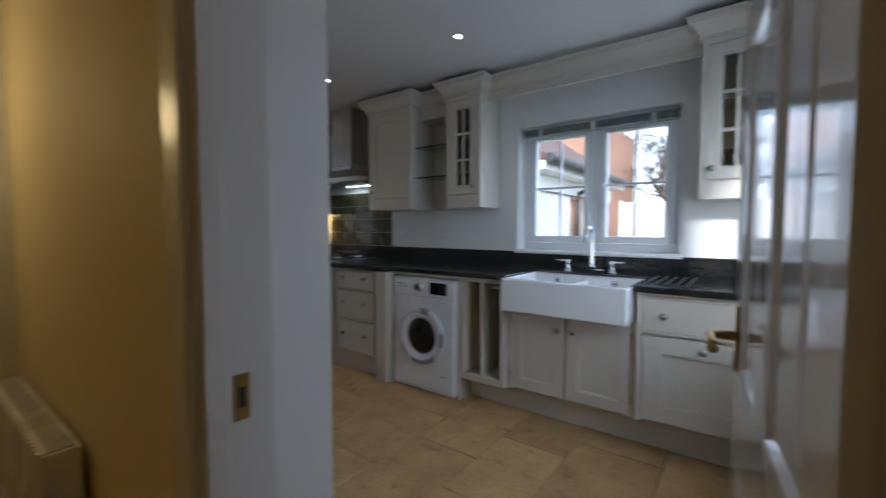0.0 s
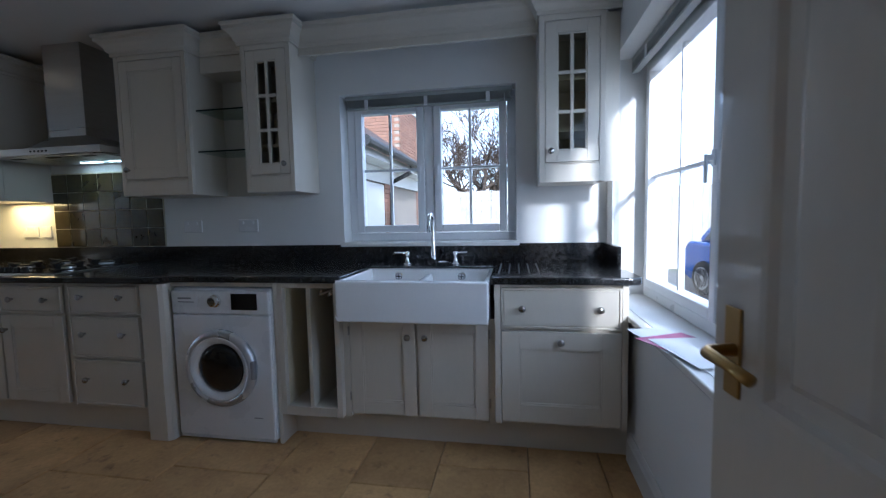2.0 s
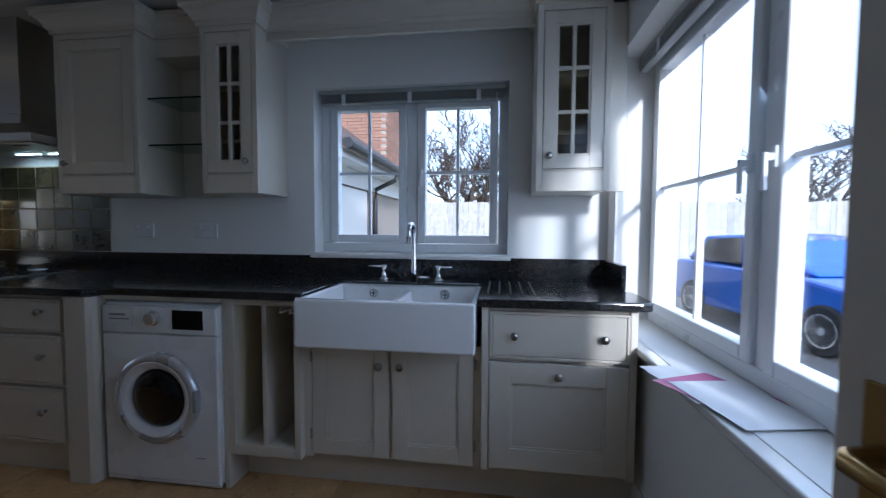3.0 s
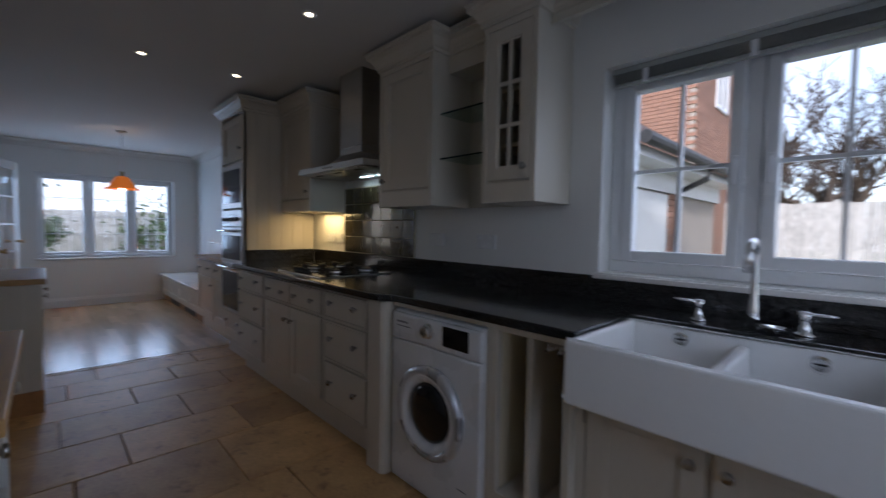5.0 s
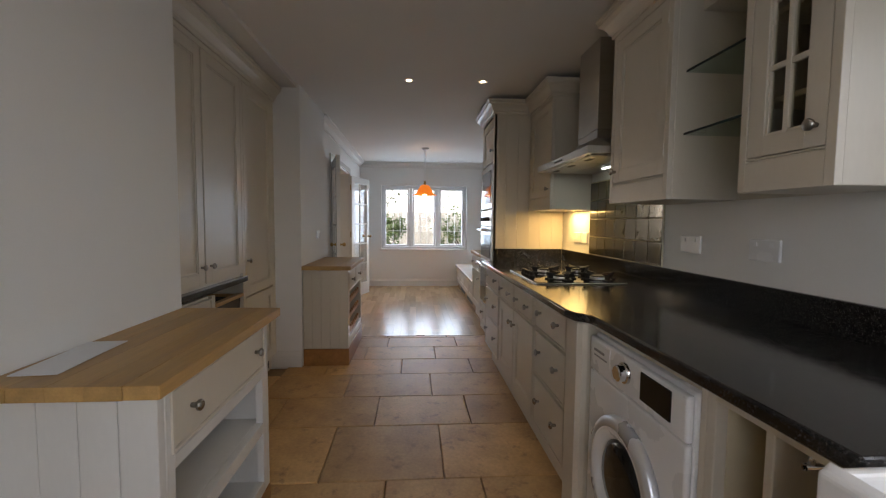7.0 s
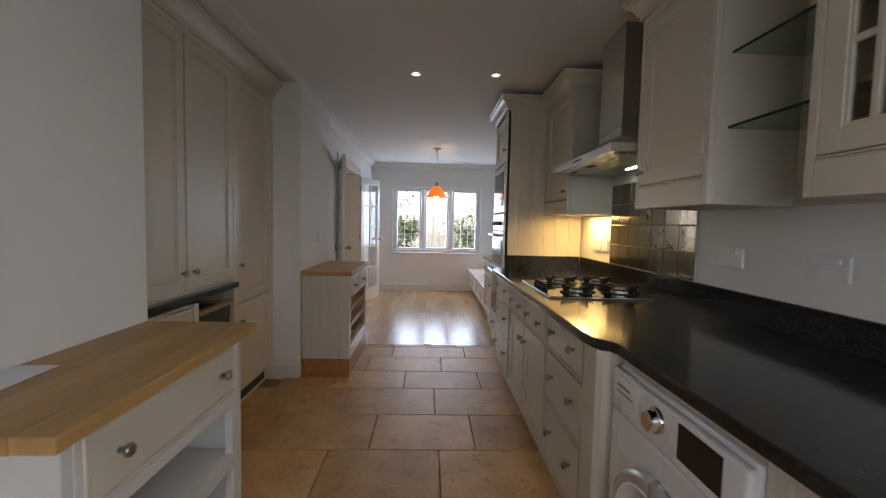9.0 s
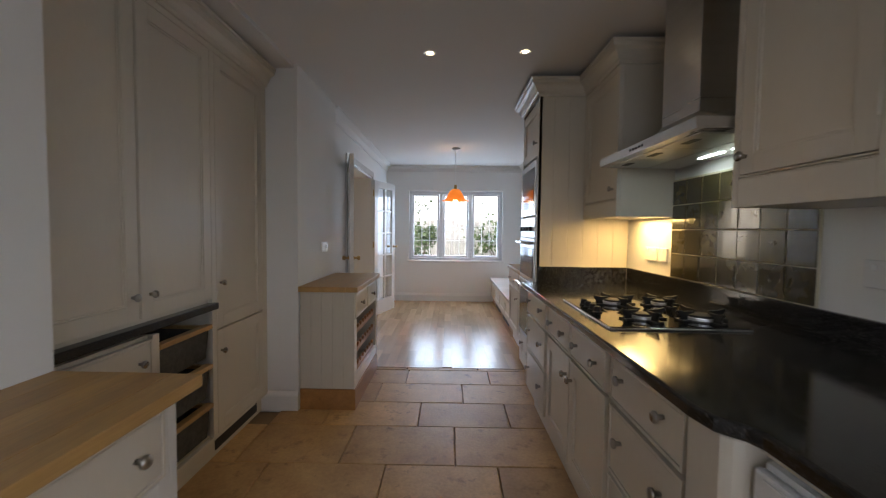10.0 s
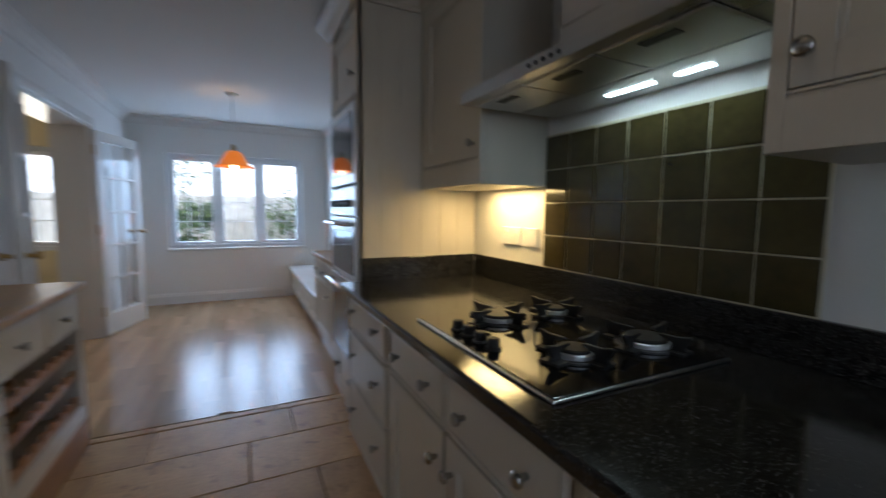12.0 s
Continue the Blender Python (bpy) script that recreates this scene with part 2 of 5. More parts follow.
# ---- mesh tools ----
class Shape:
    """A mesh in the making."""

    def __init__(self):
        self.bm = bmesh.new()

    def box(self, x0, y0, z0, x1, y1, z1):
        v = [self.bm.verts.new((x, y, z)) for z in (z0, z1) for x, y in ((x0, y0), (x1, y0), (x1, y1), (x0, y1))]
        for f in ((3, 2, 1, 0), (4, 5, 6, 7), (0, 1, 5, 4), (1, 2, 6, 5), (2, 3, 7, 6), (3, 0, 4, 7)):
            self.bm.faces.new([v[i] for i in f])
        return self

    def prism(self, points, axis, a, b):
        """A closed outline pushed along an axis from a to b. axis x: points are (y, z); y: (x, z); z: (x, y)."""
        def put(p, c):
            return {"x": (c, p[0], p[1]), "y": (p[0], c, p[1]), "z": (p[0], p[1], c)}[axis]
        lo, hi = [self.bm.verts.new(put(p, a)) for p in points], [self.bm.verts.new(put(p, b)) for p in points]
        k = len(points)
        for i in range(k):
            self.bm.faces.new((lo[i], lo[(i + 1) % k], hi[(i + 1) % k], hi[i]))
        self.bm.faces.new(lo[::-1]), self.bm.faces.new(hi)
        return self

    def lathe(self, profile, centre, axis="z", steps=20, capped=True):
        """profile: (radius, height) from bottom to top, spun about an axis through centre."""
        rings = []
        for r, hgt in profile:
            ring = []
            for i in range(steps):
                a = 2 * math.pi * i / steps
                c, s = max(r, 0.0002) * math.cos(a), max(r, 0.0002) * math.sin(a)
                p = {"z": (c, s, hgt), "y": (c, hgt, s), "x": (hgt, c, s)}[axis]
                ring.append(self.bm.verts.new(Vector(p) + Vector(centre)))
            rings.append(ring)
        for lo, hi in zip(rings, rings[1:]):
            for i in range(steps):
                self.bm.faces.new((lo[i], lo[(i + 1) % steps], hi[(i + 1) % steps], hi[i]))
        if capped:
            self.bm.faces.new(rings[0][::-1]), self.bm.faces.new(rings[-1])
        return self

    def tube(self, points, radius, steps=10):
        """A round bar along points; radius may be one number or one per point."""
        pts = [Vector(p) for p in points]
        rad = radius if isinstance(radius, (list, tuple)) else [radius] * len(pts)
        rings = []
        for i, p in enumerate(pts):
            d = (pts[min(i + 1, len(pts) - 1)] - pts[max(i - 1, 0)]).normalized()
            side = d.cross(Vector((0, 0, 1)) if abs(d.z) < 0.9 else Vector((1, 0, 0))).normalized()
            up = d.cross(side)
            rings.append([self.bm.verts.new(p + rad[i] * (math.cos(2 * math.pi * k / steps) * side + math.sin(2 * math.pi * k / steps) * up)) for k in range(steps)])
        for lo, hi in zip(rings, rings[1:]):
            for k in range(steps):
                self.bm.faces.new((lo[k], lo[(k + 1) % steps], hi[(k + 1) % steps], hi[k]))
        self.bm.faces.new(rings[0][::-1]), self.bm.faces.new(rings[-1])
        return self

    def ob(self, name, mat, parent=None, m=None, bevel=0.0, smooth=False, label="", segments=2):
        bmesh.ops.recalc_face_normals(self.bm, faces=self.bm.faces)
        if m is not None:
            self.bm.transform(m)
        data = bpy.data.meshes.new(name)
        self.bm.to_mesh(data)
        self.bm.free()
        data.materials.append(mat)
        if smooth:
            data.polygons.foreach_set("use_smooth", [True] * len(data.polygons))
        ob = new(name, data)
        if bevel:
            mod = ob.modifiers.new("bevel", "BEVEL")
            mod.width, mod.segments, mod.limit_method = bevel, segments, "ANGLE"
            mod.angle_limit = radians(40)
        if parent:
            ob.parent = parent
            ob.matrix_parent_inverse = base_of(parent).inverted()
        return tagged(ob, label)


def base_of(ob):
    m = ob.matrix_basis.copy()
    return base_of(ob.parent) @ ob.matrix_parent_inverse @ m if ob.parent else m


def thing(name, place, label, category, group="", kind=""):
    ob = new(name)
    ob.empty_display_size = 0.1
    ob.matrix_basis = Matrix.Translation(place)
    return tagged(ob, label, category, group, kind)


def structure(shape, name, mat, label, category, **more):
    return tagged(shape.ob(name, mat, **more), label, category, "", "structure")


NORTH = Matrix.Identity(4)                       # units that stand on the north wall, faces to -y
SOUTH = pose(0, 0, 0, 0, 0, 180)                 # local x and y turned about


def knob(parent, x, y, z, m=NORTH):
    """A turned knob that points to local -y."""
    s = Shape().lathe([(0.007, 0.0), (0.008, -0.012), (0.007, -0.016), (0.016, -0.020), (0.017, -0.027), (0.012, -0.032), (0.0, -0.033)], (x, y, z), "y", 16)
    return s.ob("knob", PEWTER, parent, m, smooth=True)


def shaker(parent, name, x0, x1, z0, z1, y, m=NORTH, knobs=(), rail=0.065, thick=0.022, glazed=None, mat=None):
    """A framed door or drawer front whose face lies at local y; the panel is set back and has a bead round it."""
    g = 0.003
    x0, x1, z0, z1 = x0 + g, x1 - g, z0 + g, z1 - g
    s = Shape()
    s.box(x0, y, z0, x0 + rail, y + thick, z1), s.box(x1 - rail, y, z0, x1, y + thick, z1)
    s.box(x0 + rail, y, z0, x1 - rail, y + thick, z0 + rail), s.box(x0 + rail, y, z1 - rail, x1 - rail, y + thick, z1)
    a, b, c, d, w = x0 + rail, x1 - rail, z0 + rail, z1 - rail, 0.009
    for q in ((a, c, a + w, d), (b - w, c, b, d), (a + w, c, b - w, c + w), (a + w, d - w, b - w, d)):
        s.box(q[0], y + 0.005, q[1], q[2], y + thick, q[3])
    if not glazed:
        s.box(a, y + 0.010, c, b, y + thick - 0.002, d)
    else:
        cols, rows = glazed
        for i in range(1, cols):
            cx = a + (b - a) * i / cols
            s.box(cx - 0.009, y + 0.004, c, cx + 0.009, y + thick, d)
        for j in range(1, rows):
            cz = c + (d - c) * j / rows
            s.box(a, y + 0.006, cz - 0.009, b, y + thick - 0.002, cz + 0.009)
    ob = s.ob(name, mat or UNIT, parent, m, bevel=0.002)
    if glazed:
        for i in range(glazed[0]):
            for j in range(glazed[1]):
                dx, dz = (b - a) / glazed[0], (d - c) / glazed[1]
                Shape().box(a + i * dx + 0.002, y + 0.012, c + j * dz + 0.002, a + (i + 1) * dx - 0.002, y + 0.015, c + (j + 1) * dz - 0.002).ob("pane", DOORGLASS, ob, m)
    for kx, kz in knobs:
        knob(ob, kx, y, kz, m)
    return ob


def slab_front(parent, x0, x1, z0, z1, y, m=NORTH, knobs=()):
    """A plain drawer front with a beaded edge."""
    g, w = 0.003, 0.010
    x0, x1, z0, z1 = x0 + g, x1 - g, z0 + g, z1 - g
    s = Shape().box(x0 + w + 0.003, y, z0 + w + 0.003, x1 - w - 0.003, y + 0.02, z1 - w - 0.003)
    for q in ((x0, z0, x0 + w, z1), (x1 - w, z0, x1, z1), (x0 + w, z0, x1 - w, z0 + w), (x0 + w, z1 - w, x1 - w, z1)):
        s.box(q[0], y - 0.003, q[1], q[2], y + 0.02, q[3])
    s.box(x0 + w, y + 0.005, z0 + w, x1 - w, y + 0.018, z1 - w)
    ob = s.ob("drawer_front", UNIT, parent, m, bevel=0.002)
    for kx, kz in knobs:
        knob(ob, kx, y, kz, m)
    return ob


def carcass(parent, x0, x1, y0, y1, z0, z1, m=NORTH, face=0.03):
    """A closed body with a face frame that stands 4 mm back from the fronts."""
    s = Shape().box(x0, y0 + 0.024, z0, x1, y1, z1)
    return s.ob("body", UNIT, parent, m, bevel=0.003)


CORNICE = [(0.0, 0.0), (-0.012, 0.0), (-0.012, 0.018), (-0.022, 0.026), (-0.030, 0.045), (-0.045, 0.066), (-0.066, 0.080), (-0.066, 0.098), (-0.074, 0.102), (-0.074, 0.118), (0.0, 0.118)]


def cornice(parent, x0, x1, y, y_back, z, left, right, m=NORTH, name="cornice"):
    """A moulding along a front at local y, returned down the open sides, with mitred corners."""
    bm = bmesh.new()
    path = []
    if left:
        path.append((x0, y_back, (-1, 0)))
    path += [(x0, y, (-1 if left else 0, -1)), (x1, y, (1 if right else 0, -1))]
    if right:
        path.append((x1, y_back, (1, 0)))
    rings = []
    for px, py, (nx, ny) in path:
        rings.append([bm.verts.new((px - nx * o, py - ny * o, z + hz)) for o, hz in CORNICE])
    k = len(CORNICE)
    for lo, hi in zip(rings, rings[1:]):
        for i in range(k):
            bm.faces.new((lo[i], lo[(i + 1) % k], hi[(i + 1) % k], hi[i]))
    bm.faces.new(rings[0]), bm.faces.new(rings[-1])
    s = Shape()
    s.bm.free()
    s.bm = bm
    return s.ob(name, UNIT, parent, m)


# ---- setting ----
H = 2.40


def wall_x(name, x0, x1, y0, y1, holes, mat, label, top=H + 0.12):
    """A wall that runs along x, with rectangular openings (xa, xb, za, zb) right through it."""
    s, at = Shape(), x0
    for xa, xb, za, zb in sorted(holes):
        s.box(at, y0, -0.1, xa, y1, top)
        if za > 0:
            s.box(xa, y0, -0.1, xb, y1, za)
        s.box(xa, y0, zb, xb, y1, top)
        at = xb
    s.box(at, y0, -0.1, x1, y1, top)
    bmesh.ops.remove_doubles(s.bm, verts=s.bm.verts, dist=1e-5)
    return structure(s, name, mat, label, "wall")


def wall_y(name, y0, y1, x0, x1, holes, mat, label, top=H + 0.12):
    s, at = Shape(), y0
    for ya, yb, za, zb in sorted(holes):
        s.box(x0, at, -0.1, x1, ya, top)
        if za > 0:
            s.box(x0, ya, -0.1, x1, yb, za)
        s.box(x0, ya, zb, x1, yb, top)
        at = yb
    s.box(x0, at, -0.1, x1, y1, top)
    bmesh.ops.remove_doubles(s.bm, verts=s.bm.verts, dist=1e-5)
    return structure(s, name, mat, label, "wall")


EW = (1.08, 2.93, 0.74, 2.045)       # east window: y, y, z, z
NW = (-1.376, -0.236, 1.045, 2.01)   # north window: x, x, z, z
DW = (1.05, 2.72, 0.73, 1.97)       # dining window: y, y, z, z
wall_x("wall_north", -8.95, 0.60, 3.07, 3.37, [NW], WALL, "white painted kitchen wall behind the sink")
wall_y("wall_east", 0.37, 3.07, 0.30, 0.60, [EW], WALL, "white painted wall with a wide window")
wall_x("wall_south", -2.43, 0.30, 0.375, 0.657, [(-0.66, 0.235, 0, 2.03)], WALL, "white painted wall with the kitchen doorway")
structure(Shape().box(-2.44, 0.362, 0, -0.66, 0.375, H).box(0.235, 0.362, 0, 0.45, 0.375, H).box(-0.66, 0.362, 2.03, 0.235, 0.375, H), "wall_hall_lining", HALLWALL, "warm cream painted hall wall face", "wall")
wall_y("wall_hall_west", -1.3, 0.362, -2.60, -2.44, [], HALLWALL, "cream painted hall end wall")
wall_x("wall_hall_south", -2.6, 0.60, -1.45, -1.3, [], HALLWALL, "cream painted hall wall")
wall_y("wall_hall_east", -1.3, 0.3699, 0.45, 0.60, [], HALLWALL, "cream painted hall end wall")
wall_x("wall_recess_back", -4.15, -2.44, -0.25, -0.10, [], WALL, "white wall behind the tall cupboards")
wall_y("wall_recess_side", -0.25, 0.37, -2.44, -2.43, [], WALL, "white side of the cupboard recess")
structure(Shape().box(-5.10, -0.25, -0.1, -4.15, 0.722, H + 0.1), "wall_nib", WALL, "white painted wall beside the dresser", "wall")
wall_x("wall_dining_south", -8.95, -5.10, 0.36, 0.645, [(-7.29, -5.85, 0, 2.03)], WALL, "white dining room wall with a double doorway")
wall_y("wall_dining_west", 0.36, 3.07, -8.98, -8.70, [DW], WALL, "white painted end wall with a three-light window")
# room beyond the double doorway
wall_x("wall_far_room", -8.6, -4.2, -2.6, -2.35, [], WALL, "cream wall of the room beyond")
wall_y("wall_far_room_west", -2.35, 0.36, -8.8, -8.6, [(-1.2, 0.12, 0.75, 1.95)], HALLWALL, "cream side wall of the room beyond")
wall_y("wall_far_room_east", -2.35, -0.25, -4.2, -4.0, [], HALLWALL, "cream side wall of the room beyond")
structure(Shape().box(-9.0, -2.6, H, 0.60, 3.37, H + 0.15), "ceiling", CEIL, "plain white plaster ceiling with downlights", "ceiling")
structure(Shape().box(-5.09, -1.45, -0.12, 0.60, 3.1, -0.018), "floor", GROUT, "kitchen floor of limestone slabs with dark joints", "floor")
structure(Shape().box(-9.0, -2.6, -0.12, -5.09, 3.1, -0.018), "floor_dining", OAKDARK, "dining room floor of light oak boards", "floor")


def skirting(pieces, mat=GLOSS, name="baseboard", label="white painted moulded skirting board"):
    """pieces: (axis, fixed, a, b, sign): a moulded board on the wall at fixed, standing out by sign."""
    s = Shape()
    for axis, fixed, a, b, sign in pieces:
        prof = [(fixed, 0.0), (fixed + sign * 0.018, 0.0), (fixed + sign * 0.018, 0.10), (fixed + sign * 0.013, 0.112), (fixed + sign * 0.010, 0.125), (fixed + sign * 0.004, 0.14), (fixed, 0.14)]
        s.prism(prof, axis, a, b)
    return structure(s, name, mat, label, "skirting")


skirting([("y", 0.30, 0.66, 2.50, -1), ("x", 0.657, -1.55, -0.66, 1), ("y", -8.70, 0.66, 2.54, 1), ("x", 0.645, -8.68, -7.36, 1), ("x", 0.645, -5.78, -5.10, 1), ("y", -4.15, 0.43, 0.722, 1)])
skirting([("x", 0.362, -2.43, -0.74, -1), ("x", 0.362, 0.315, 0.45, -1)], name="baseboard_hall")

structure(Shape().box(-4.15, -0.1, 2.372, -2.43, 0.70, H + 0.001), "beam_bulkhead", CEIL, "shallow plaster bulkhead over the larder cupboards", "bulkhead")
# coving of the dining room
cv = [(0, 0), (0, -0.10), (0.012, -0.10), (0.018, -0.075), (0.045, -0.035), (0.085, -0.016), (0.10, -0.012), (0.10, 0)]
cove = Shape().prism([(-8.70 + a, H + b) for a, b in cv], "y", 0.645, 3.07)
cove.prism([(0.645 + a, H + b) for a, b in cv], "x", -8.70, -5.10).prism([(3.07 - a, H + b) for a, b in cv], "x", -8.70, -5.0)
structure(cove, "trim", CEIL, "white plaster coving along the dining ceiling", "coving")


def window(name, label, lights, width, z0, z1, m, bars, bar=0.008, f=0.055, w=0.048):
    """A frame with casements, glazing bars and panes, in local x (0..width), depth along local y (outside +)."""
    top = thing(name, m.translation, label, "window", kind="structure")
    inv = m
    s = Shape()
    s.box(0, 0, z0, width, 0.07, z0 + f), s.box(0, 0, z1 - f, width, 0.07, z1)
    s.box(0, 0, z0 + f, f, 0.07, z1 - f), s.box(width - f, 0, z0 + f, width, 0.07, z1 - f)
    inner = (width - 2 * f) / lights
    for i in range(1, lights):
        s.box(f + inner * i - 0.03, 0, z0 + f, f + inner * i + 0.03, 0.07, z1 - f)
    s.ob("frame", PVC, top, inv, bevel=0.006)
    for i in range(lights):
        a = f + inner * i + (0.03 if i else 0.0) + 0.004
        b = f + inner * (i + 1) - (0.03 if i < lights - 1 else 0.0) - 0.004
        c, d = z0 + f + 0.004, z1 - f - 0.004
        s = Shape()
        s.box(a, -0.016, c, a + w, 0.05, d), s.box(b - w, -0.016, c, b, 0.05, d), s.box(a + w, -0.016, c, b - w, 0.05, c + w), s.box(a + w, -0.016, d - w, b - w, 0.05, d)
        s.ob("casement", PVC, top, inv, bevel=0.006)
        s = Shape()
        nx, nz = bars
        for k in range(1, nx):
            cx = a + w + (b - a - 2 * w) * k / nx
            s.box(cx - bar, 0.012, c + w, cx + bar, 0.036, d - w)
        for k in range(1, nz):
            cz = c + w + (d - c - 2 * w) * k / nz
            s.box(a + w, 0.013, cz - bar, b - w, 0.035, cz + bar)
        s.ob("glazing_bar", PVC, top, inv)
        g = Shape().box(a + w - 0.005, 0.022, c + w - 0.005, b - w + 0.005, 0.026, d - w + 0.005).ob("pane", PANE, top, inv)
        g.visible_shadow = False
        hx = b - 0.024 if i == 0 else a + 0.024
        hz = (c + d) / 2
        Shape().box(hx - 0.011, -0.026, hz - 0.03, hx + 0.011, -0.017, hz + 0.03).box(hx - 0.008, -0.052, hz - 0.09, hx + 0.008, -0.040, hz + 0.012).box(hx - 0.007, -0.042, hz - 0.01, hx + 0.007, -0.020, hz + 0.01).ob("handle", PVC, top, inv, bevel=0.004)
    return top


window("window_north", "white two-light kitchen window with glazing bars", 2, NW[1] - NW[0], NW[2], NW[3], pose(NW[0], 3.19, 0), (2, 2))
window("window_east", "tall white side window with glazing bars", 2, EW[1] - EW[0], EW[2], EW[3], pose(0.47, EW[1], 0, 0, 0, -90), (2, 2))
window("window_dining", "white three-light leaded dining window", 3, DW[1] - DW[0], DW[2], DW[3], pose(-8.80, DW[0], 0, 0, 0, 90), (3, 4), bar=0.004, f=0.045, w=0.036)
window("window_far_room", "white two-light window in the room beyond", 2, 1.32, 0.75, 1.95, pose(-8.66, -1.2, 0, 0, 0, 90), (3, 4), bar=0.004)
sill = Shape().box(NW[0] - 0.02, 3.045, NW[2] - 0.03, NW[1] + 0.02, 3.20, NW[2] - 0.004)
structure(sill, "sill_north", GLOSS, "white painted window board above the sink", "window sill", bevel=0.006)
structure(Shape().box(0.255, EW[0] - 0.02, EW[2] - 0.03, 0.48, EW[1] - 0.25, EW[2] - 0.002).box(0.31, EW[1] - 0.25, EW[2] - 0.03, 0.48, EW[1], EW[2] - 0.002), "sill_east", GLOSS, "white painted deep window board", "window sill", bevel=0.006)
structure(Shape().box(-8.81, DW[0] - 0.03, DW[2] - 0.03, -8.67, DW[1] + 0.03, DW[2] - 0.002), "sill_dining", GLOSS, "white painted window board", "window sill", bevel=0.006)


def blind(name, width, m, z):
    """A venetian blind drawn right up: head rail, stack of slats, bottom rail."""
    top = thing(name, m.translation, "raised grey venetian blind under the window head", "blind", "raised blinds")
    Shape().box(0.02, -0.02, z - 0.028, width - 0.02, 0.012, z - 0.002).ob("head_rail", BLIND, top, m, bevel=0.003)
    for i in range(12):
        Shape().prism([(-0.022, 0), (-0.004, 0.003), (0.014, 0), (0.014, -0.0012), (-0.004, 0.0018), (-0.022, -0.0012)], "x", 0.03, width - 0.03).ob("slat", BLIND, top, m @ pose(0, 0, z - 0.032 - 0.0034 * i))
    Shape().box(0.03, -0.022, z - 0.088, width - 0.03, 0.014, z - 0.075).ob("bottom_rail", BLIND, top, m, bevel=0.003)
    for fx in (0.15, 0.5, 0.85):
        Shape().box(width * fx - 0.012, -0.026, z - 0.09, width * fx + 0.012, -0.0225, z - 0.03).ob("cord_clip", PVC, top, m)
    cord = [(width - 0.07 + 0.004 * math.sin(7 * k), -0.03, z - 0.05 - 0.04 * k) for k in range(22)]
    cord += [(width - 0.07 + 0.03 * math.cos(a) - 0.03, -0.03 - 0.01 * math.sin(a), z - 0.895 - 0.03 * math.sin(a)) for a in (0, 1, 2, 3, 4, 5, 6)]
    Shape().tube(cord, 0.0025, 6).ob("cord", PVC, top, m)
    return top


blind("window_blind", NW[1] - NW[0], pose(NW[0], 3.13, 0), NW[3])
blind("window_blind", EW[1] - EW[0], pose(0.41, EW[1], 0, 0, 0, -90), EW[3])


# ---- kitchen doorway and door ----
def kitchen_door():
    """A six-panel door, hung on the lining and swung into the kitchen."""
    w, h, t = 0.785, 1.98, 0.04
    m = pose(0.212, 0.46, 0.008, 0, 0, 96)       # local x runs from the hinges to the free edge
    top = thing("kitchen_door", (0.212, 0.46, 0.008), "cream gloss six-panel door standing open", "door", kind="structure")
    s = Shape()
    cols = ((0.11, 0.345), (0.44, 0.675))
    rows = ((0.20, 0.70), (0.89, 1.60), (1.70, 1.88))
    xs = [0, 0.11, 0.345, 0.44, 0.675, w]
    zs = [0, 0.20, 0.70, 0.89, 1.60, 1.70, 1.88, h]
    for i in range(5):
        for j in range(7):
            hole = i in (1, 3) and j in (1, 3, 5)
            if not hole:
                s.box(xs[i], -t / 2, zs[j], xs[i + 1], t / 2, zs[j + 1])
    bmesh.ops.remove_doubles(s.bm, verts=s.bm.verts, dist=1e-5)
    s.ob("leaf", DOORPAINT, top, m)
    for a, b in cols:
        for c, d in rows:
            p = Shape()
            p.box(a, -0.006, c, b, 0.006, d)
            for side in (-1, 1):
                # sloped field and moulding of a raised panel
                o = [(a, c), (b, c), (b, d), (a, d)]
                rings = []
                for inset, depth in ((0.0, t / 2), (0.012, t / 2 - 0.002), (0.022, 0.008), (0.050, 0.007), (0.062, 0.014)):
                    rings.append([p.bm.verts.new((x + (inset if x == a else -inset), side * depth, z + (inset if z == c else -inset))) for x, z in o])
                for lo, hi in zip(rings, rings[1:]):
                    for k in range(4):
                        p.bm.faces.new((lo[k], lo[(k + 1) % 4], hi[(k + 1) % 4], hi[k]))
                p.bm.faces.new(rings[-1])
            p.ob("panel", DOORPAINT, top, m)
    for side in (-1, 1):
        y = side * t / 2
        Shape().box(w - 0.075, min(y, y + side * 0.006), 0.885, w - 0.035, max(y, y + side * 0.006), 1.035).ob("latch_plate", BRASS, top, m, bevel=0.002)
        Shape().tube([(w - 0.062, y, 0.965), (w - 0.062, y + side * 0.045, 0.965), (w - 0.075, y + side * 0.055, 0.965), (w - 0.13, y + side * 0.055, 0.963), (w - 0.175, y + side * 0.052, 0.957)], [0.012, 0.009, 0.011, 0.009, 0.010]).ob("handle", BRASS, top, m, smooth=True)
    for hz in (0.2, 1.0, 1.75):
        Shape().lathe([(0.008, 0), (0.008, 0.09)], (0.0, -t / 2, hz)).ob("hinge", BRASS, top, m)
    return top


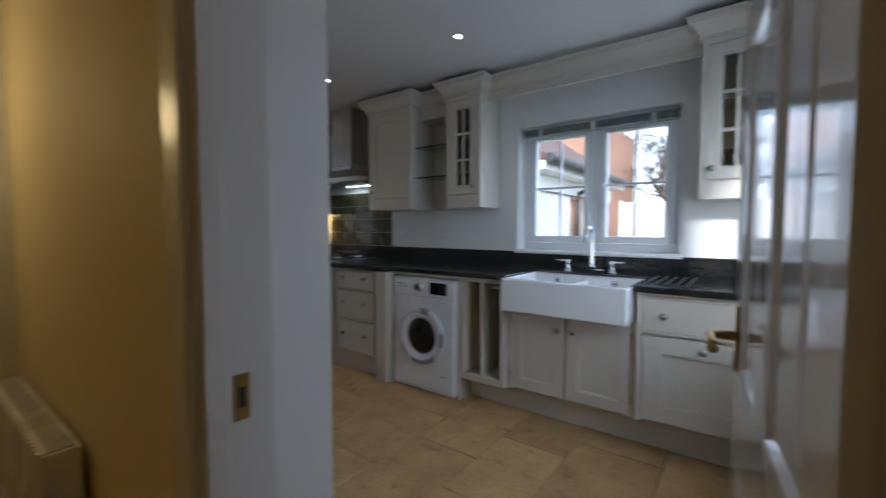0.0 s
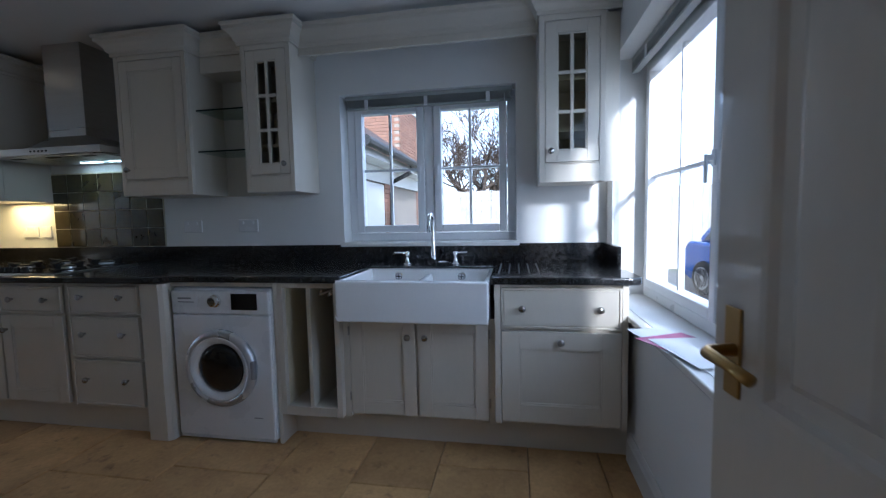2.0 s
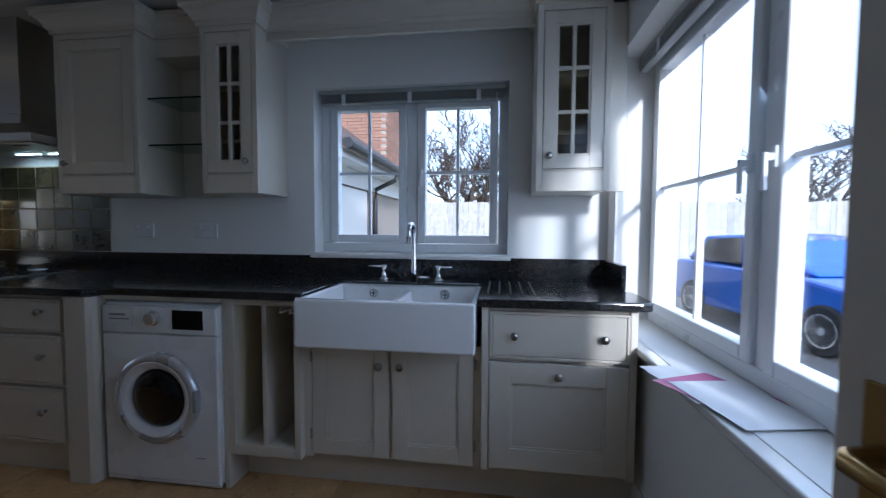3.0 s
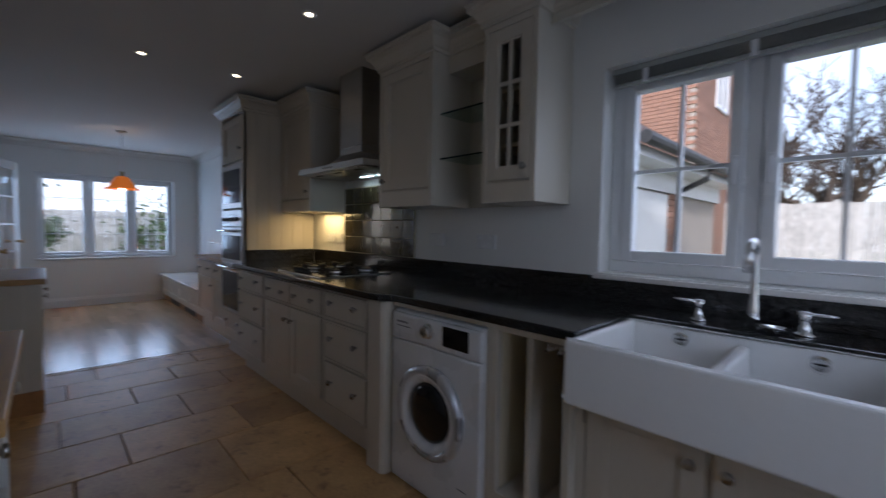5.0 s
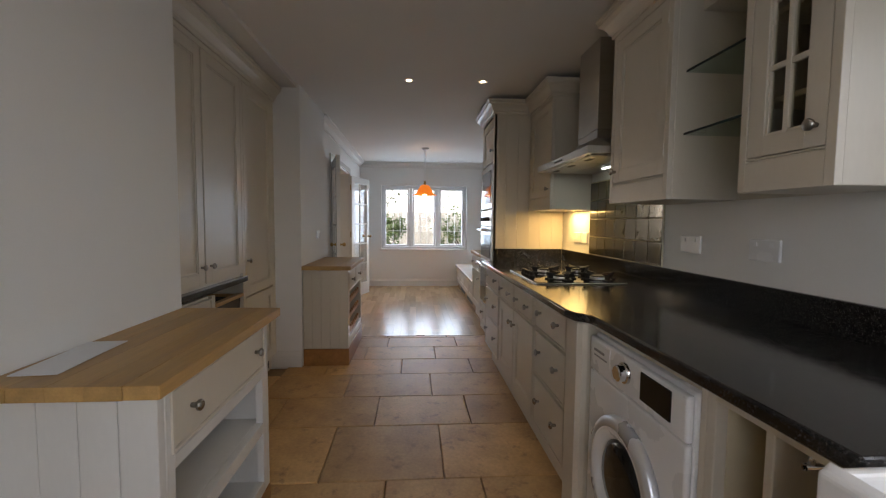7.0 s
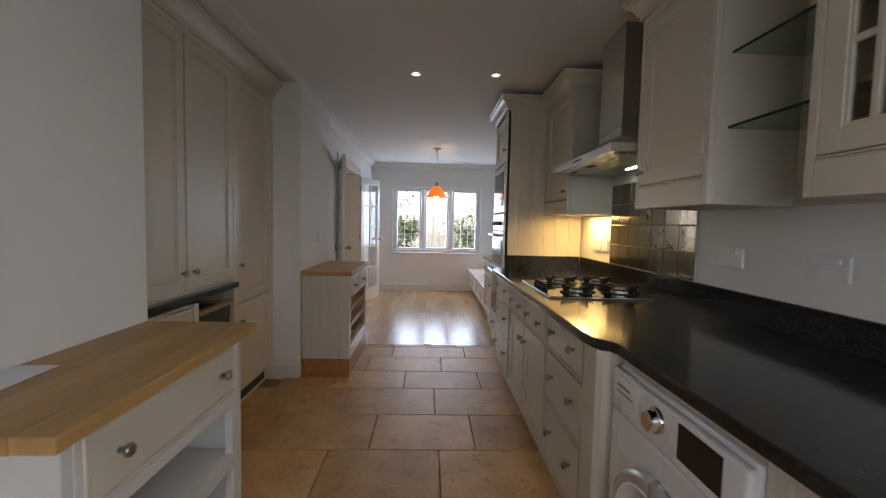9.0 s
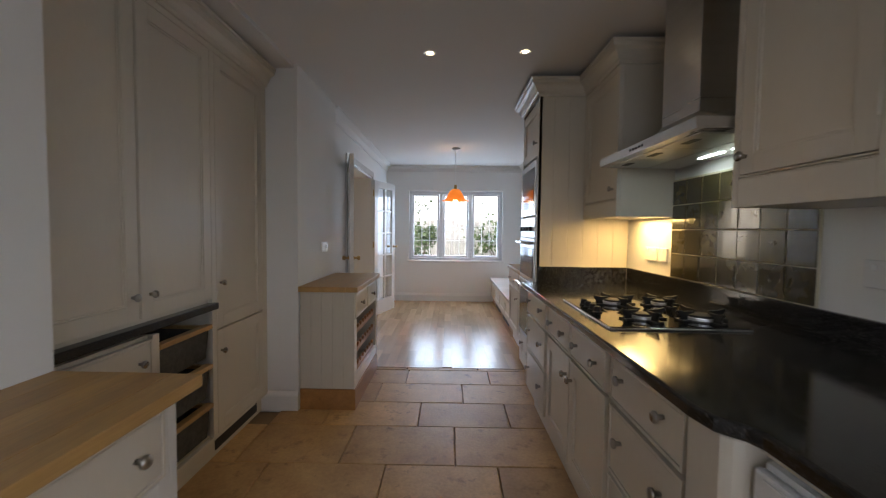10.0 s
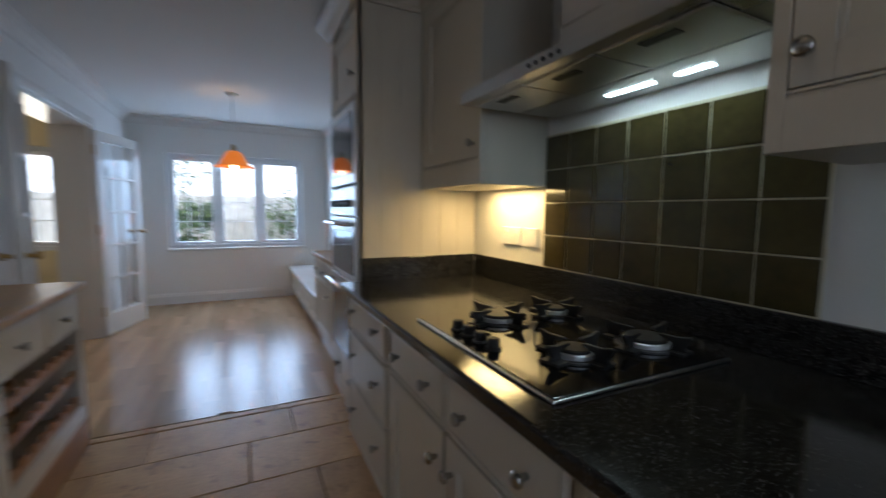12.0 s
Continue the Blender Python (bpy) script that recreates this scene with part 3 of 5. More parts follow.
kitchen_door()
lining = Shape()
lining.box(-0.66, 0.355, 0, -0.64, 0.50, 2.03).box(0.215, 0.355, 0, 0.235, 0.44, 2.03).box(-0.64, 0.355, 2.01, 0.215, 0.50, 2.03)
lining.box(-0.64, 0.36, 0, -0.628, 0.40, 2.01)
structure(lining, "trim_door_lining", GLOSS, "white painted door lining", "door frame", bevel=0.002)
arch = Shape()
arch.box(-0.73, 0.340, 0, -0.652, 0.362, 2.03).box(0.227, 0.340, 0, 0.305, 0.362, 2.03).box(-0.73, 0.340, 2.03, 0.305, 0.362, 2.105)
structure(arch, "trim_architrave", GLOSS, "white painted door architrave", "architrave", bevel=0.006)
plate = thing("strike_plate", (-0.639, 0.46, 0.9), "worn brass strike plate on the lining", "door hardware")
Shape().box(-0.640, 0.415, 0.85, -0.637, 0.445, 0.94).ob("plate", BRASS, plate, bevel=0.001)
Shape().box(-0.638, 0.423, 0.875, -0.636, 0.437, 0.915).ob("keep", DARK, plate)


def radiator():
    top = thing("radiator", (-1.85, 0.31, 0.12), "white panel radiator with a top grille", "radiator")
    x0, x1, y0, y1, z0, z1 = -2.3, -1.38, 0.255, 0.345, 0.14, 0.60
    s = Shape()
    n = 26
    for i in range(n):
        a = x0 + 0.02 + (x1 - x0 - 0.04) * i / n
        d = (x1 - x0 - 0.04) / n
        s.prism([(a, y0 + 0.008), (a + d * 0.3, y0), (a + d * 0.7, y0), (a + d, y0 + 0.008), (a + d, y0 + 0.016), (a, y0 + 0.016)], "z", z0, z1)
    s.ob("front_panel", WHITEGOODS, top)
    Shape().box(x0, y0 + 0.005, z0, x0 + 0.012, y1, z1).ob("side", WHITEGOODS, top, bevel=0.004)
    Shape().box(x1 - 0.012, y0 + 0.005, z0, x1, y1, z1).box(x0 + 0.012, y1 - 0.012, z0, x1 - 0.012, y1, z1).ob("side", WHITEGOODS, top, bevel=0.004)
    g = Shape()
    for i in range(60):
        a = x0 + 0.014 + (x1 - x0 - 0.03) * i / 60
        g.box(a, y0 + 0.018, z1 - 0.006, a + 0.006, y1 - 0.014, z1 + 0.002)
    g.box(x0 + 0.012, y0 + 0.016, z1 - 0.006, x1 - 0.012, y0 + 0.022, z1 + 0.003)
    g.ob("grille", WHITEGOODS, top)
    for bx in (x1 - 0.2, x0 + 0.16):
        Shape().box(bx, y1, 0.3, bx + 0.04, 0.362, 0.5).ob("bracket", WHITEGOODS, top)
    Shape().lathe([(0.016, 0), (0.02, 0.02), (0.02, 0.06), (0.014, 0.07)], (x1 + 0.03, 0.31, 0.14)).tube([(x1 + 0.03, 0.31, 0.0), (x1 + 0.03, 0.31, 0.15), (x1 - 0.01, 0.31, 0.17)], 0.008).ob("valve", WHITEGOODS, top)


radiator()


# ---- north run: base units ----
F = 2.345            # faces of the long run
TOP = 0.915


def plinth_board(parent, x0, x1, y, m=NORTH, h=0.155, mat=None):
    Shape().box(x0, y, 0, x1, y + 0.018, h).ob("plinth", mat or UNIT, parent, m)


def drawer_unit(x0, x1):
    top = thing("drawer_unit", ((x0 + x1) / 2, 2.7, 0), "cream painted three-drawer base unit with pewter knobs", "cabinet", "base units under the granite")
    carcass(top, x0, x1, F, 3.06, 0.155, TOP - 0.04)
    a, b = x0 + 0.025, x1 - 0.025
    for z0, z1 in ((0.70, 0.86), (0.45, 0.69), (0.175, 0.44)):
        slab_front(top, a, b, z0, z1, F, knobs=((a + 0.1, (z0 + z1) / 2 + 0.02), (b - 0.1, (z0 + z1) / 2 + 0.02)))
    plinth_board(top, x0, x1, F + 0.07)


drawer_unit(-4.30, -3.69)
drawer_unit(-2.76, -2.25)
hob_unit = thing("hob_unit", (-3.22, 2.7, 0), "cream base unit with two drawers over two doors", "cabinet", "base units under the granite")
carcass(hob_unit, -3.69, -2.76, F, 3.06, 0.155, TOP - 0.04)
for a, b in ((-3.67, -3.23), (-3.22, -2.78)):
    slab_front(hob_unit, a, b, 0.70, 0.86, F, knobs=((a + 0.1, 0.78), (b - 0.1, 0.78)))
shaker(hob_unit, "door", -3.67, -3.23, 0.175, 0.69, F, knobs=((-3.27, 0.60),))
shaker(hob_unit, "door", -3.22, -2.78, 0.175, 0.69, F, knobs=((-3.18, 0.60),))
plinth_board(hob_unit, -3.69, -2.76, F + 0.07)

post = thing("end_post", (-2.2, 2.5, 0), "cream painted rounded post beside the washing machine", "cabinet post", "posts of the base units")
Shape().prism([(-2.25, 2.335), (-2.135, 2.335), (-2.115, 2.35), (-2.11, 2.37), (-2.11, 3.06), (-2.25, 3.06)], "z", 0, TOP - 0.04).ob("post", UNIT, post, bevel=0.004)
post2 = thing("end_post", (-1.5, 2.6, 0), "cream painted narrow post beside the washing machine", "cabinet post", "posts of the base units")
Shape().box(-1.503, 2.40, 0, -1.48, 3.06, TOP - 0.04).ob("post", UNIT, post2, bevel=0.004)
head = thing("filler_rail", (-1.83, 2.4, 0.86), "cream rail above the washing machine", "cabinet rail")
Shape().box(-2.11, 2.40, 0.855, -1.504, 2.44, TOP - 0.04).ob("rail", UNIT, head)


def washing_machine():
    x0, x1, y, z1 = -2.095, -1.508, 2.375, 0.848
    cx = (x0 + x1) / 2
    top = thing("washing_machine", (cx, 2.65, 0), "white front-loading washing machine under the worktop", "washing machine")
    Shape().box(x0, y + 0.02, 0.02, x1, y + 0.58, z1).ob("body", WHITEGOODS, top, bevel=0.012)
    Shape().box(x0 + 0.004, y, 0.030, x1 - 0.004, y + 0.021, 0.705).ob("front_panel", WHITEGOODS, top, bevel=0.008)
    Shape().box(x0 + 0.004, y - 0.002, 0.709, x1 - 0.004, y + 0.021, z1 - 0.012).ob("control_panel", WHITEGOODS, top, bevel=0.008)
    Shape().box(x0 + 0.004, y + 0.006, 0.012, x1 - 0.004, y + 0.021, 0.028).ob("kick_panel", WHITEGOODS, top, bevel=0.004)
    Shape().box(x0 + 0.03, y - 0.005, 0.745, x0 + 0.17, y, 0.825).ob("soap_drawer", WHITEGOODS, top, bevel=0.004)
    Shape().box(x0 + 0.05, y - 0.0065, 0.79, x0 + 0.13, y - 0.0045, 0.799).box(x0 + 0.05, y - 0.0065, 0.772, x0 + 0.15, y - 0.0045, 0.777).ob("print", GREY, top)
    Shape().lathe([(0.036, 0), (0.034, -0.008), (0.028, -0.010), (0.027, -0.03), (0.022, -0.033), (0, -0.033)], (cx - 0.02, y - 0.002, 0.782), "y", 28).ob("dial", CHROME, top, smooth=False)
    Shape().box(cx + 0.075, y - 0.006, 0.735, cx + 0.225, y - 0.001, 0.822).ob("display", BLACKGLASS, top, bevel=0.002)
    c = (cx, y, 0.42)
    Shape().lathe([(0.172, 0.0), (0.208, 0.0), (0.211, -0.010), (0.209, -0.024), (0.200, -0.034), (0.186, -0.038), (0.174, -0.036), (0.172, 0.0)], c, "y", 56).ob("door_ring", STEELISH, top, smooth=True)
    Shape().lathe([(0.172, 0.0), (0.1735, -0.036), (0.166, -0.035), (0.150, -0.026), (0.136, -0.016), (0.133, -0.010), (0.132, 0.0)], c, "y", 56).ob("door_collar", WHITEGOODS, top, smooth=True)
    Shape().lathe([(0.134, -0.001), (0.133, -0.012), (0.112, -0.026), (0.07, -0.034), (0.0, -0.037)], c, "y", 40).ob("door_glass", BLACKGLASS, top, smooth=True)
    Shape().box(cx + 0.186, y - 0.038, 0.37, cx + 0.212, y - 0.012, 0.47).ob("door_grip", GREY, top, bevel=0.008)
    Shape().box(x1 - 0.12, y + 0.003, 0.145, x1 - 0.07, y - 0.0015, 0.15).ob("badge", GREY, top)
    for fx in (x0 + 0.05, x1 - 0.05):
        Shape().lathe([(0.02, 0), (0.02, 0.03)], (fx, y + 0.1, 0)).ob("foot", DARK, top)


washing_machine()

slots = thing("tray_rack", (-1.3, 2.7, 0), "cream open tray slots with a towel rail", "cabinet", "base units under the granite")
x0, x1, y = -1.48, -1.135, 2.40
s = Shape()
s.box(x0, y, 0.165, x0 + 0.03, 3.05, TOP - 0.04).box(x1 - 0.03, y, 0.165, x1, 3.05, TOP - 0.04).box(x0 + 0.03, y, 0.85, x1 - 0.03, 3.05, TOP - 0.04).box(x0 + 0.03, y, 0.165, x1 - 0.03, 3.05, 0.215)
s.ob("frame", UNIT, slots, bevel=0.003)
Shape().box(x0 + 0.03, 3.02, 0.215, x1 - 0.03, 3.05, 0.85).box(x0 + 0.0305, y + 0.03, 0.215, x0 + 0.034, 3.02, 0.85).box(x1 - 0.034, y + 0.03, 0.215, x1 - 0.0305, 3.02, 0.85).ob("lining", UNITIN, slots)
Shape().box(-1.318, y + 0.006, 0.215, -1.296, 3.02, 0.85).ob("divider", UNIT, slots, bevel=0.003)
for tx in (-1.25, -1.20):
    Shape().tube([(tx, 2.44, 0.835), (tx, 2.44, 0.815), (tx, 2.425, 0.81), (tx, 2.95, 0.81)], 0.007).ob("rail", CHROME, slots, smooth=True)
plinth_board(slots, -1.50, x1, 2.54, h=0.165)

sink_unit = thing("sink_unit", (-0.74, 2.7, 0), "cream base unit with two doors under the sink", "cabinet", "base units under the granite")
Shape().box(-1.135, 2.46, 0.165, -0.345, 3.05, 0.70).ob("body", UNIT, sink_unit, bevel=0.003)
Shape().box(-1.135, 2.438, 0.165, -1.10, 2.46, 0.70).ob("stile", UNIT, sink_unit, bevel=0.002)
Shape().box(-0.375, 2.438, 0.165, -0.345, 2.46, 0.70).ob("stile", UNIT, sink_unit, bevel=0.002)
shaker(sink_unit, "door", -1.10, -0.745, 0.18, 0.695, 2.438, knobs=((-0.785, 0.60),))
shaker(sink_unit, "door", -0.735, -0.375, 0.18, 0.695, 2.438, knobs=((-0.695, 0.60),))
for hz in (0.25, 0.6):
    for hx in (-1.103, -0.372):
        Shape().lathe([(0.005, 0), (0.005, 0.045)], (hx, 2.436, hz)).ob("hinge", PEWTER, sink_unit)
plinth_board(sink_unit, -1.135, -0.345, 2.54, h=0.165)

bin_unit = thing("pull_out_unit", (-0.05, 2.7, 0), "cream base unit with a drawer over one tall pull-out", "cabinet", "base units under the granite")
carcass(bin_unit, -0.345, 0.262, 2.40, 3.05, 0.19, TOP - 0.04)
Shape().box(-0.345, 2.402, 0.19, -0.315, 2.424, TOP - 0.04).ob("stile", UNIT, bin_unit, bevel=0.003)
Shape().box(0.235, 2.402, 0.19, 0.262, 2.424, TOP - 0.04).ob("stile", UNIT, bin_unit, bevel=0.003)
slab_front(bin_unit, -0.315, 0.235, 0.665, 0.865, 2.40, knobs=((-0.215, 0.765), (0.135, 0.765)))
shaker(bin_unit, "door", -0.315, 0.235, 0.205, 0.655, 2.40, knobs=((-0.04, 0.608),), rail=0.085)
plinth_board(bin_unit, -0.345, 0.295, 2.54, h=0.19)


def belfast_sink():
    """A double-bowl fireclay sink with an open front apron."""
    x0, x1, y0, y1, z0, z1 = -1.105, -0.365, 2.29, 2.80, 0.705, 0.905
    top = thing("double_sink", (-0.735, 2.5, z0), "white fireclay double butler sink with a deep apron", "sink")
    w, mid = 0.025, -0.735
    s = Shape().box(x0, y0, z0, x1, y1, z0 + 0.02)
    s.box(x0, y0, z0 + 0.02, x1, y0 + w, z1).box(x0, y1 - w, z0 + 0.02, x1, y1, z1)
    s.box(x0, y0 + w, z0 + 0.02, x0 + w, y1 - w, z1).box(x1 - w, y0 + w, z0 + 0.02, x1, y1 - w, z1)
    s.prism([(mid - 0.03, z0 + 0.02), (mid + 0.03, z0 + 0.02), (mid + 0.016, z1 - 0.03), (mid - 0.016, z1 - 0.03)], "y", y0 + w, y1 - w)
    bmesh.ops.remove_doubles(s.bm, verts=s.bm.verts, dist=1e-5)
    s.ob("bowl", CERAMIC, top, bevel=0.010, segments=3, smooth=False)
    for cx in (-0.92, -0.55):
        Shape().lathe([(0.026, 0), (0.026, -0.004), (0.019, -0.006), (0.016, -0.002)], (cx, y1 - w - 0.001, z1 - 0.045), "y", 20).ob("overflow", CHROME, top)
        Shape().box(cx - 0.014, y1 - w - 0.008, z1 - 0.047, cx + 0.014, y1 - w - 0.005, z1 - 0.043).box(cx - 0.002, y1 - w - 0.008, z1 - 0.059, cx + 0.002, y1 - w - 0.005, z1 - 0.031).ob("overflow_cross", DARK, top)
        Shape().lathe([(0.04, 0), (0.04, 0.003), (0.02, 0.001)], (cx, 2.56, z0 + 0.02)).ob("waste", CHROME, top)


belfast_sink()

# granite worktop, cut round the sink, with a step at the washing machine
wt = thing("worktop", (-2.0, 2.7, TOP), "polished black granite worktop with upstand", "worktop")
g = Shape()
z0 = TOP - 0.035
front = 2.305
g.prism([(-4.30, front), (-2.30, front), (-2.20, front), (-2.13, front + 0.012), (-2.09, 2.355), (-2.06, 2.366), (-1.105, 2.366), (-1.105, 2.78), (-4.30, 3.07)][:7] + [(-1.105, 3.07), (-4.30, 3.07)], "z", z0, TOP)
g.prism([(-1.105, 2.80), (-0.365, 2.80), (-0.365, 3.07), (-1.105, 3.07)], "z", z0, TOP)
g.prism([(-0.365, 2.366), (0.265, 2.366), (0.305, 2.38), (0.318, 2.41), (0.318, 2.66), (0.298, 2.68), (0.298, 3.07), (-0.365, 3.07)], "z", z0, TOP)
bmesh.ops.remove_doubles(g.bm, verts=g.bm.verts, dist=1e-5)
g.ob("slab", GRANITE, wt, bevel=0.008, segments=3)
Shape().box(-4.28, 3.048, TOP + 0.0005, 0.298, 3.069, TOP + 0.115).box(-4.298, 2.41, TOP + 0.0005, -4.278, 3.048, TOP + 0.115).box(0.276, 2.70, TOP + 0.0005, 0.298, 3.048, TOP + 0.115).ob("upstand", GRANITE, wt, bevel=0.003)
gr = Shape()
for i in range(5):
    gr.box(-0.33 + 0.05 * i, 2.50, TOP + 0.0002, -0.322 + 0.05 * i, 2.93, TOP + 0.0012)
gr.ob("drainer_groove", DARK, wt)


def tap():
    top = thing("mixer_tap", (-0.735, 2.9, TOP), "chrome three-piece mixer tap with a tall spout", "tap")
    p = [(-0.735, 2.90, TOP)] + [(-0.735, 2.90, TOP + 0.06 * i) for i in range(1, 5)]
    p += [(-0.735, 2.90 - 0.065 * (1 - math.cos(a)), TOP + 0.24 + 0.065 * math.sin(a)) for a in (0.5, 1.0, 1.57, 2.1, 2.6, 3.0)]
    p.append((-0.735, 2.77, TOP + 0.20))
    Shape().tube(p, [0.022, 0.018, 0.014, 0.012, 0.012] + [0.011] * 7).ob("spout", CHROME, top, smooth=True)
    for hx, d in ((-0.90, -1), (-0.60, 1)):
        Shape().lathe([(0.026, 0), (0.026, 0.006), (0.014, 0.012), (0.012, 0.05), (0.017, 0.06), (0.015, 0.078), (0, 0.08)], (hx, 2.90, TOP)).ob("valve", CHROME, top, smooth=True)
        Shape().tube([(hx, 2.90, TOP + 0.068), (hx + d * 0.03, 2.885, TOP + 0.072), (hx + d * 0.075, 2.87, TOP + 0.075)], [0.008, 0.006, 0.005]).ob("lever", CHROME, top, smooth=True)
    dish = thing("soap_dish", (-0.675, 2.88, TOP), "small chrome dish beside the tap", "dish")
    Shape().lathe([(0.02, 0), (0.022, 0.008), (0.035, 0.02), (0.042, 0.024), (0.034, 0.021), (0, 0.012)], (-0.675, 2.86, TOP)).ob("bowl", CHROME, dish, smooth=True)


tap()


def gas_hob():
    x0, x1, y0, y1, z = -3.51, -2.86, 2.385, 2.93, TOP
    top = thing("gas_hob", ((x0 + x1) / 2, 2.66, z), "black glass gas hob with cast iron fin pan supports", "hob")
    Shape().box(x0, y0, z + 0.0005, x1, y1, z + 0.008).ob("trim_frame", STEEL, top, bevel=0.003)
    Shape().box(x0 + 0.006, y0 + 0.006, z + 0.004, x1 - 0.006, y1 - 0.006, z + 0.011).ob("glass", BLACKGLASS, top, bevel=0.002)
    fin = [(0.058, 0.0), (0.100, 0.0), (0.092, 0.018), (0.108, 0.042), (0.102, 0.046), (0.075, 0.040), (0.030, 0.040), (0.026, 0.036), (0.060, 0.024)]
    for bx, by, r in ((-3.365, 2.60, 0.050), (-3.36, 2.825, 0.036), (-3.02, 2.585, 0.040), (-3.01, 2.82, 0.054)):
        c = (bx, by, z + 0.011)
        Shape().lathe([(r + 0.022, 0), (r + 0.022, 0.004), (r + 0.010, 0.006), (r + 0.008, 0.0)], c, "z", 28).ob("burner_base", DARK, top)
        Shape().lathe([(r + 0.006, 0.004), (r + 0.006, 0.015), (r + 0.002, 0.017), (0, 0.017)], c, "z", 28).ob("burner_ring", STEELISH, top)
        Shape().lathe([(r, 0.0172), (r, 0.023), (r - 0.003, 0.026), (0, 0.027)], c, "z", 28).ob("burner_cap", IRON, top)
        Shape().lathe([(0.003, 0.0), (0.003, 0.032), (0, 0.034)], (bx + r + 0.013, by + 0.02, z + 0.011), "z", 8).ob("igniter", CHROME, top)
        for k in range(4):
            m = pose(bx, by, z + 0.0112, 0, 0, 90 * k + 12)
            grow = (r - 0.045) * 0.8
            Shape().prism([(px + grow, pz) for px, pz in fin], "y", -0.0055, 0.0055).ob("pan_support", IRON, top, m, bevel=0.002)
            Shape().box(0.062 + grow, -0.026, 0.0, 0.098 + grow, -0.0058, 0.007).box(0.062 + grow, 0.0058, 0.0, 0.098 + grow, 0.026, 0.007).ob("support_foot", IRON, top, m)
    for i in range(4):
        Shape().lathe([(0.021, 0), (0.021, 0.005), (0.016, 0.007), (0.015, 0.026), (0.012, 0.029), (0, 0.029)], (-3.33 + 0.062 * i, y0 + 0.055, z + 0.011), "z", 20).ob("control_knob", IRON, top)


gas_hob()


# ---- north run: wall units ----
ZB, ZT = 1.375, 2.245


def wall_unit(x0, x1, y, label, left, right, glazed=None, knob_right=False):
    top = thing("wall_unit", ((x0 + x1) / 2, 2.95, ZB), label, "wall cabinet", "wall units over the granite")
    if glazed:
        s = Shape()
        s.box(x0, y + 0.022, ZB, x0 + 0.02, 3.069, ZT).box(x1 - 0.02, y + 0.022, ZB, x1, 3.069, ZT).box(x0 + 0.02, y + 0.022, ZB, x1 - 0.02, 3.069, ZB + 0.025).box(x0 + 0.02, y + 0.022, ZT - 0.025, x1 - 0.02, 3.069, ZT)
        s.ob("body", UNIT, top, bevel=0.003)
        Shape().box(x0 + 0.02, 3.05, ZB + 0.025, x1 - 0.02, 3.069, ZT - 0.025).box(x0 + 0.02, y + 0.05, 1.65, x1 - 0.02, 3.05, 1.668).box(x0 + 0.02, y + 0.05, 1.92, x1 - 0.02, 3.05, 1.938).ob("lining", UNITIN, top)
    else:
        Shape().box(x0, y + 0.024, ZB, x1, 3.069, ZT).ob("body", UNIT, top, bevel=0.003)
    # face frame with a bead and a grooved bottom rail
    a, b, c = x0 + 0.028, x1 - 0.028, ZB + 0.105
    Shape().box(x0, y, ZB, a, y + 0.023, ZT).box(b, y, ZB, x1, y + 0.023, ZT).box(a, y, ZB, b, y + 0.023, c - 0.012).box(a, y, ZT - 0.03, b, y + 0.023, ZT).box(a, y + 0.006, c - 0.012, b, y + 0.02, c - 0.006).box(a, y, c - 0.006, b, y + 0.023, c).ob("face_frame", UNIT, top, bevel=0.002)
    kx = b - 0.03 if knob_right else a + 0.03
    shaker(top, "door", a, b, c, ZT - 0.03, y + 0.001, knobs=((kx, c + 0.06),), glazed=glazed, rail=0.06)
    hx = a + 0.002 if knob_right else b - 0.002
    for hz in (c + 0.08, ZT - 0.14):
        Shape().lathe([(0.004, 0), (0.004, 0.05)], (hx, y - 0.002, hz)).ob("hinge", UNIT, top)
    cornice(top, x0, x1, y, 3.069, ZT - 0.002, left, right)
    return top


wall_unit(-2.73, -2.22, 2.735, "cream wall cabinet with a panelled door", True, True)
wall_unit(-1.86, -1.54, 2.755, "cream wall cabinet with a six-pane glazed door", True, True, glazed=(2, 3), knob_right=True)
fill = wall_unit(-0.112, 0.225, 2.755, "cream corner wall cabinet with a six-pane glazed door", True, False, glazed=(2, 3))
wall_unit(-4.298, -3.715, 2.735, "cream wall cabinet beside the extractor hood", False, True, knob_right=True)
Shape().box(0.226, 2.785, ZB, 0.299, 2.805, ZT).ob("filler", UNIT, fill)
cornice(fill, 0.226, 0.299, 2.757, 3.06, ZT - 0.002, False, False)

shelves = thing("open_shelf_unit", (-2.04, 2.95, 1.6), "open cream shelf recess with two glass shelves", "shelf")
Shape().box(-2.219, 3.055, ZB + 0.0, -1.861, 3.069, ZT).box(-2.219, 2.86, ZT - 0.10, -1.861, 3.055, ZT).ob("back", UNIT, shelves)
cornice(shelves, -2.219, -1.861, 2.86, 3.06, ZT - 0.002, False, False)
for z in (1.64, 1.895):
    Shape().box(-2.217, 2.80, z, -1.863, 3.054, z + 0.009).ob("glass_shelf", SHELFGLASS, shelves)
    Shape().box(-2.217, 2.797, z, -1.863, 2.7995, z + 0.009).ob("glass_edge", GLASSEDGE, shelves)

pel = thing("pelmet", (-0.83, 2.9, 2.2), "cream moulded pelmet board over the window", "pelmet")
Shape().box(-1.538, 2.86, 2.205, -0.114, 2.88, 2.262).box(-1.538, 2.848, 2.195, -0.114, 2.872, 2.207).box(-1.538, 2.852, 2.238, -0.114, 2.86, 2.246).ob("board", UNIT, pel, bevel=0.003)
cornice(pel, -1.538, -0.114, 2.86, 3.06, ZT - 0.002, False, False)


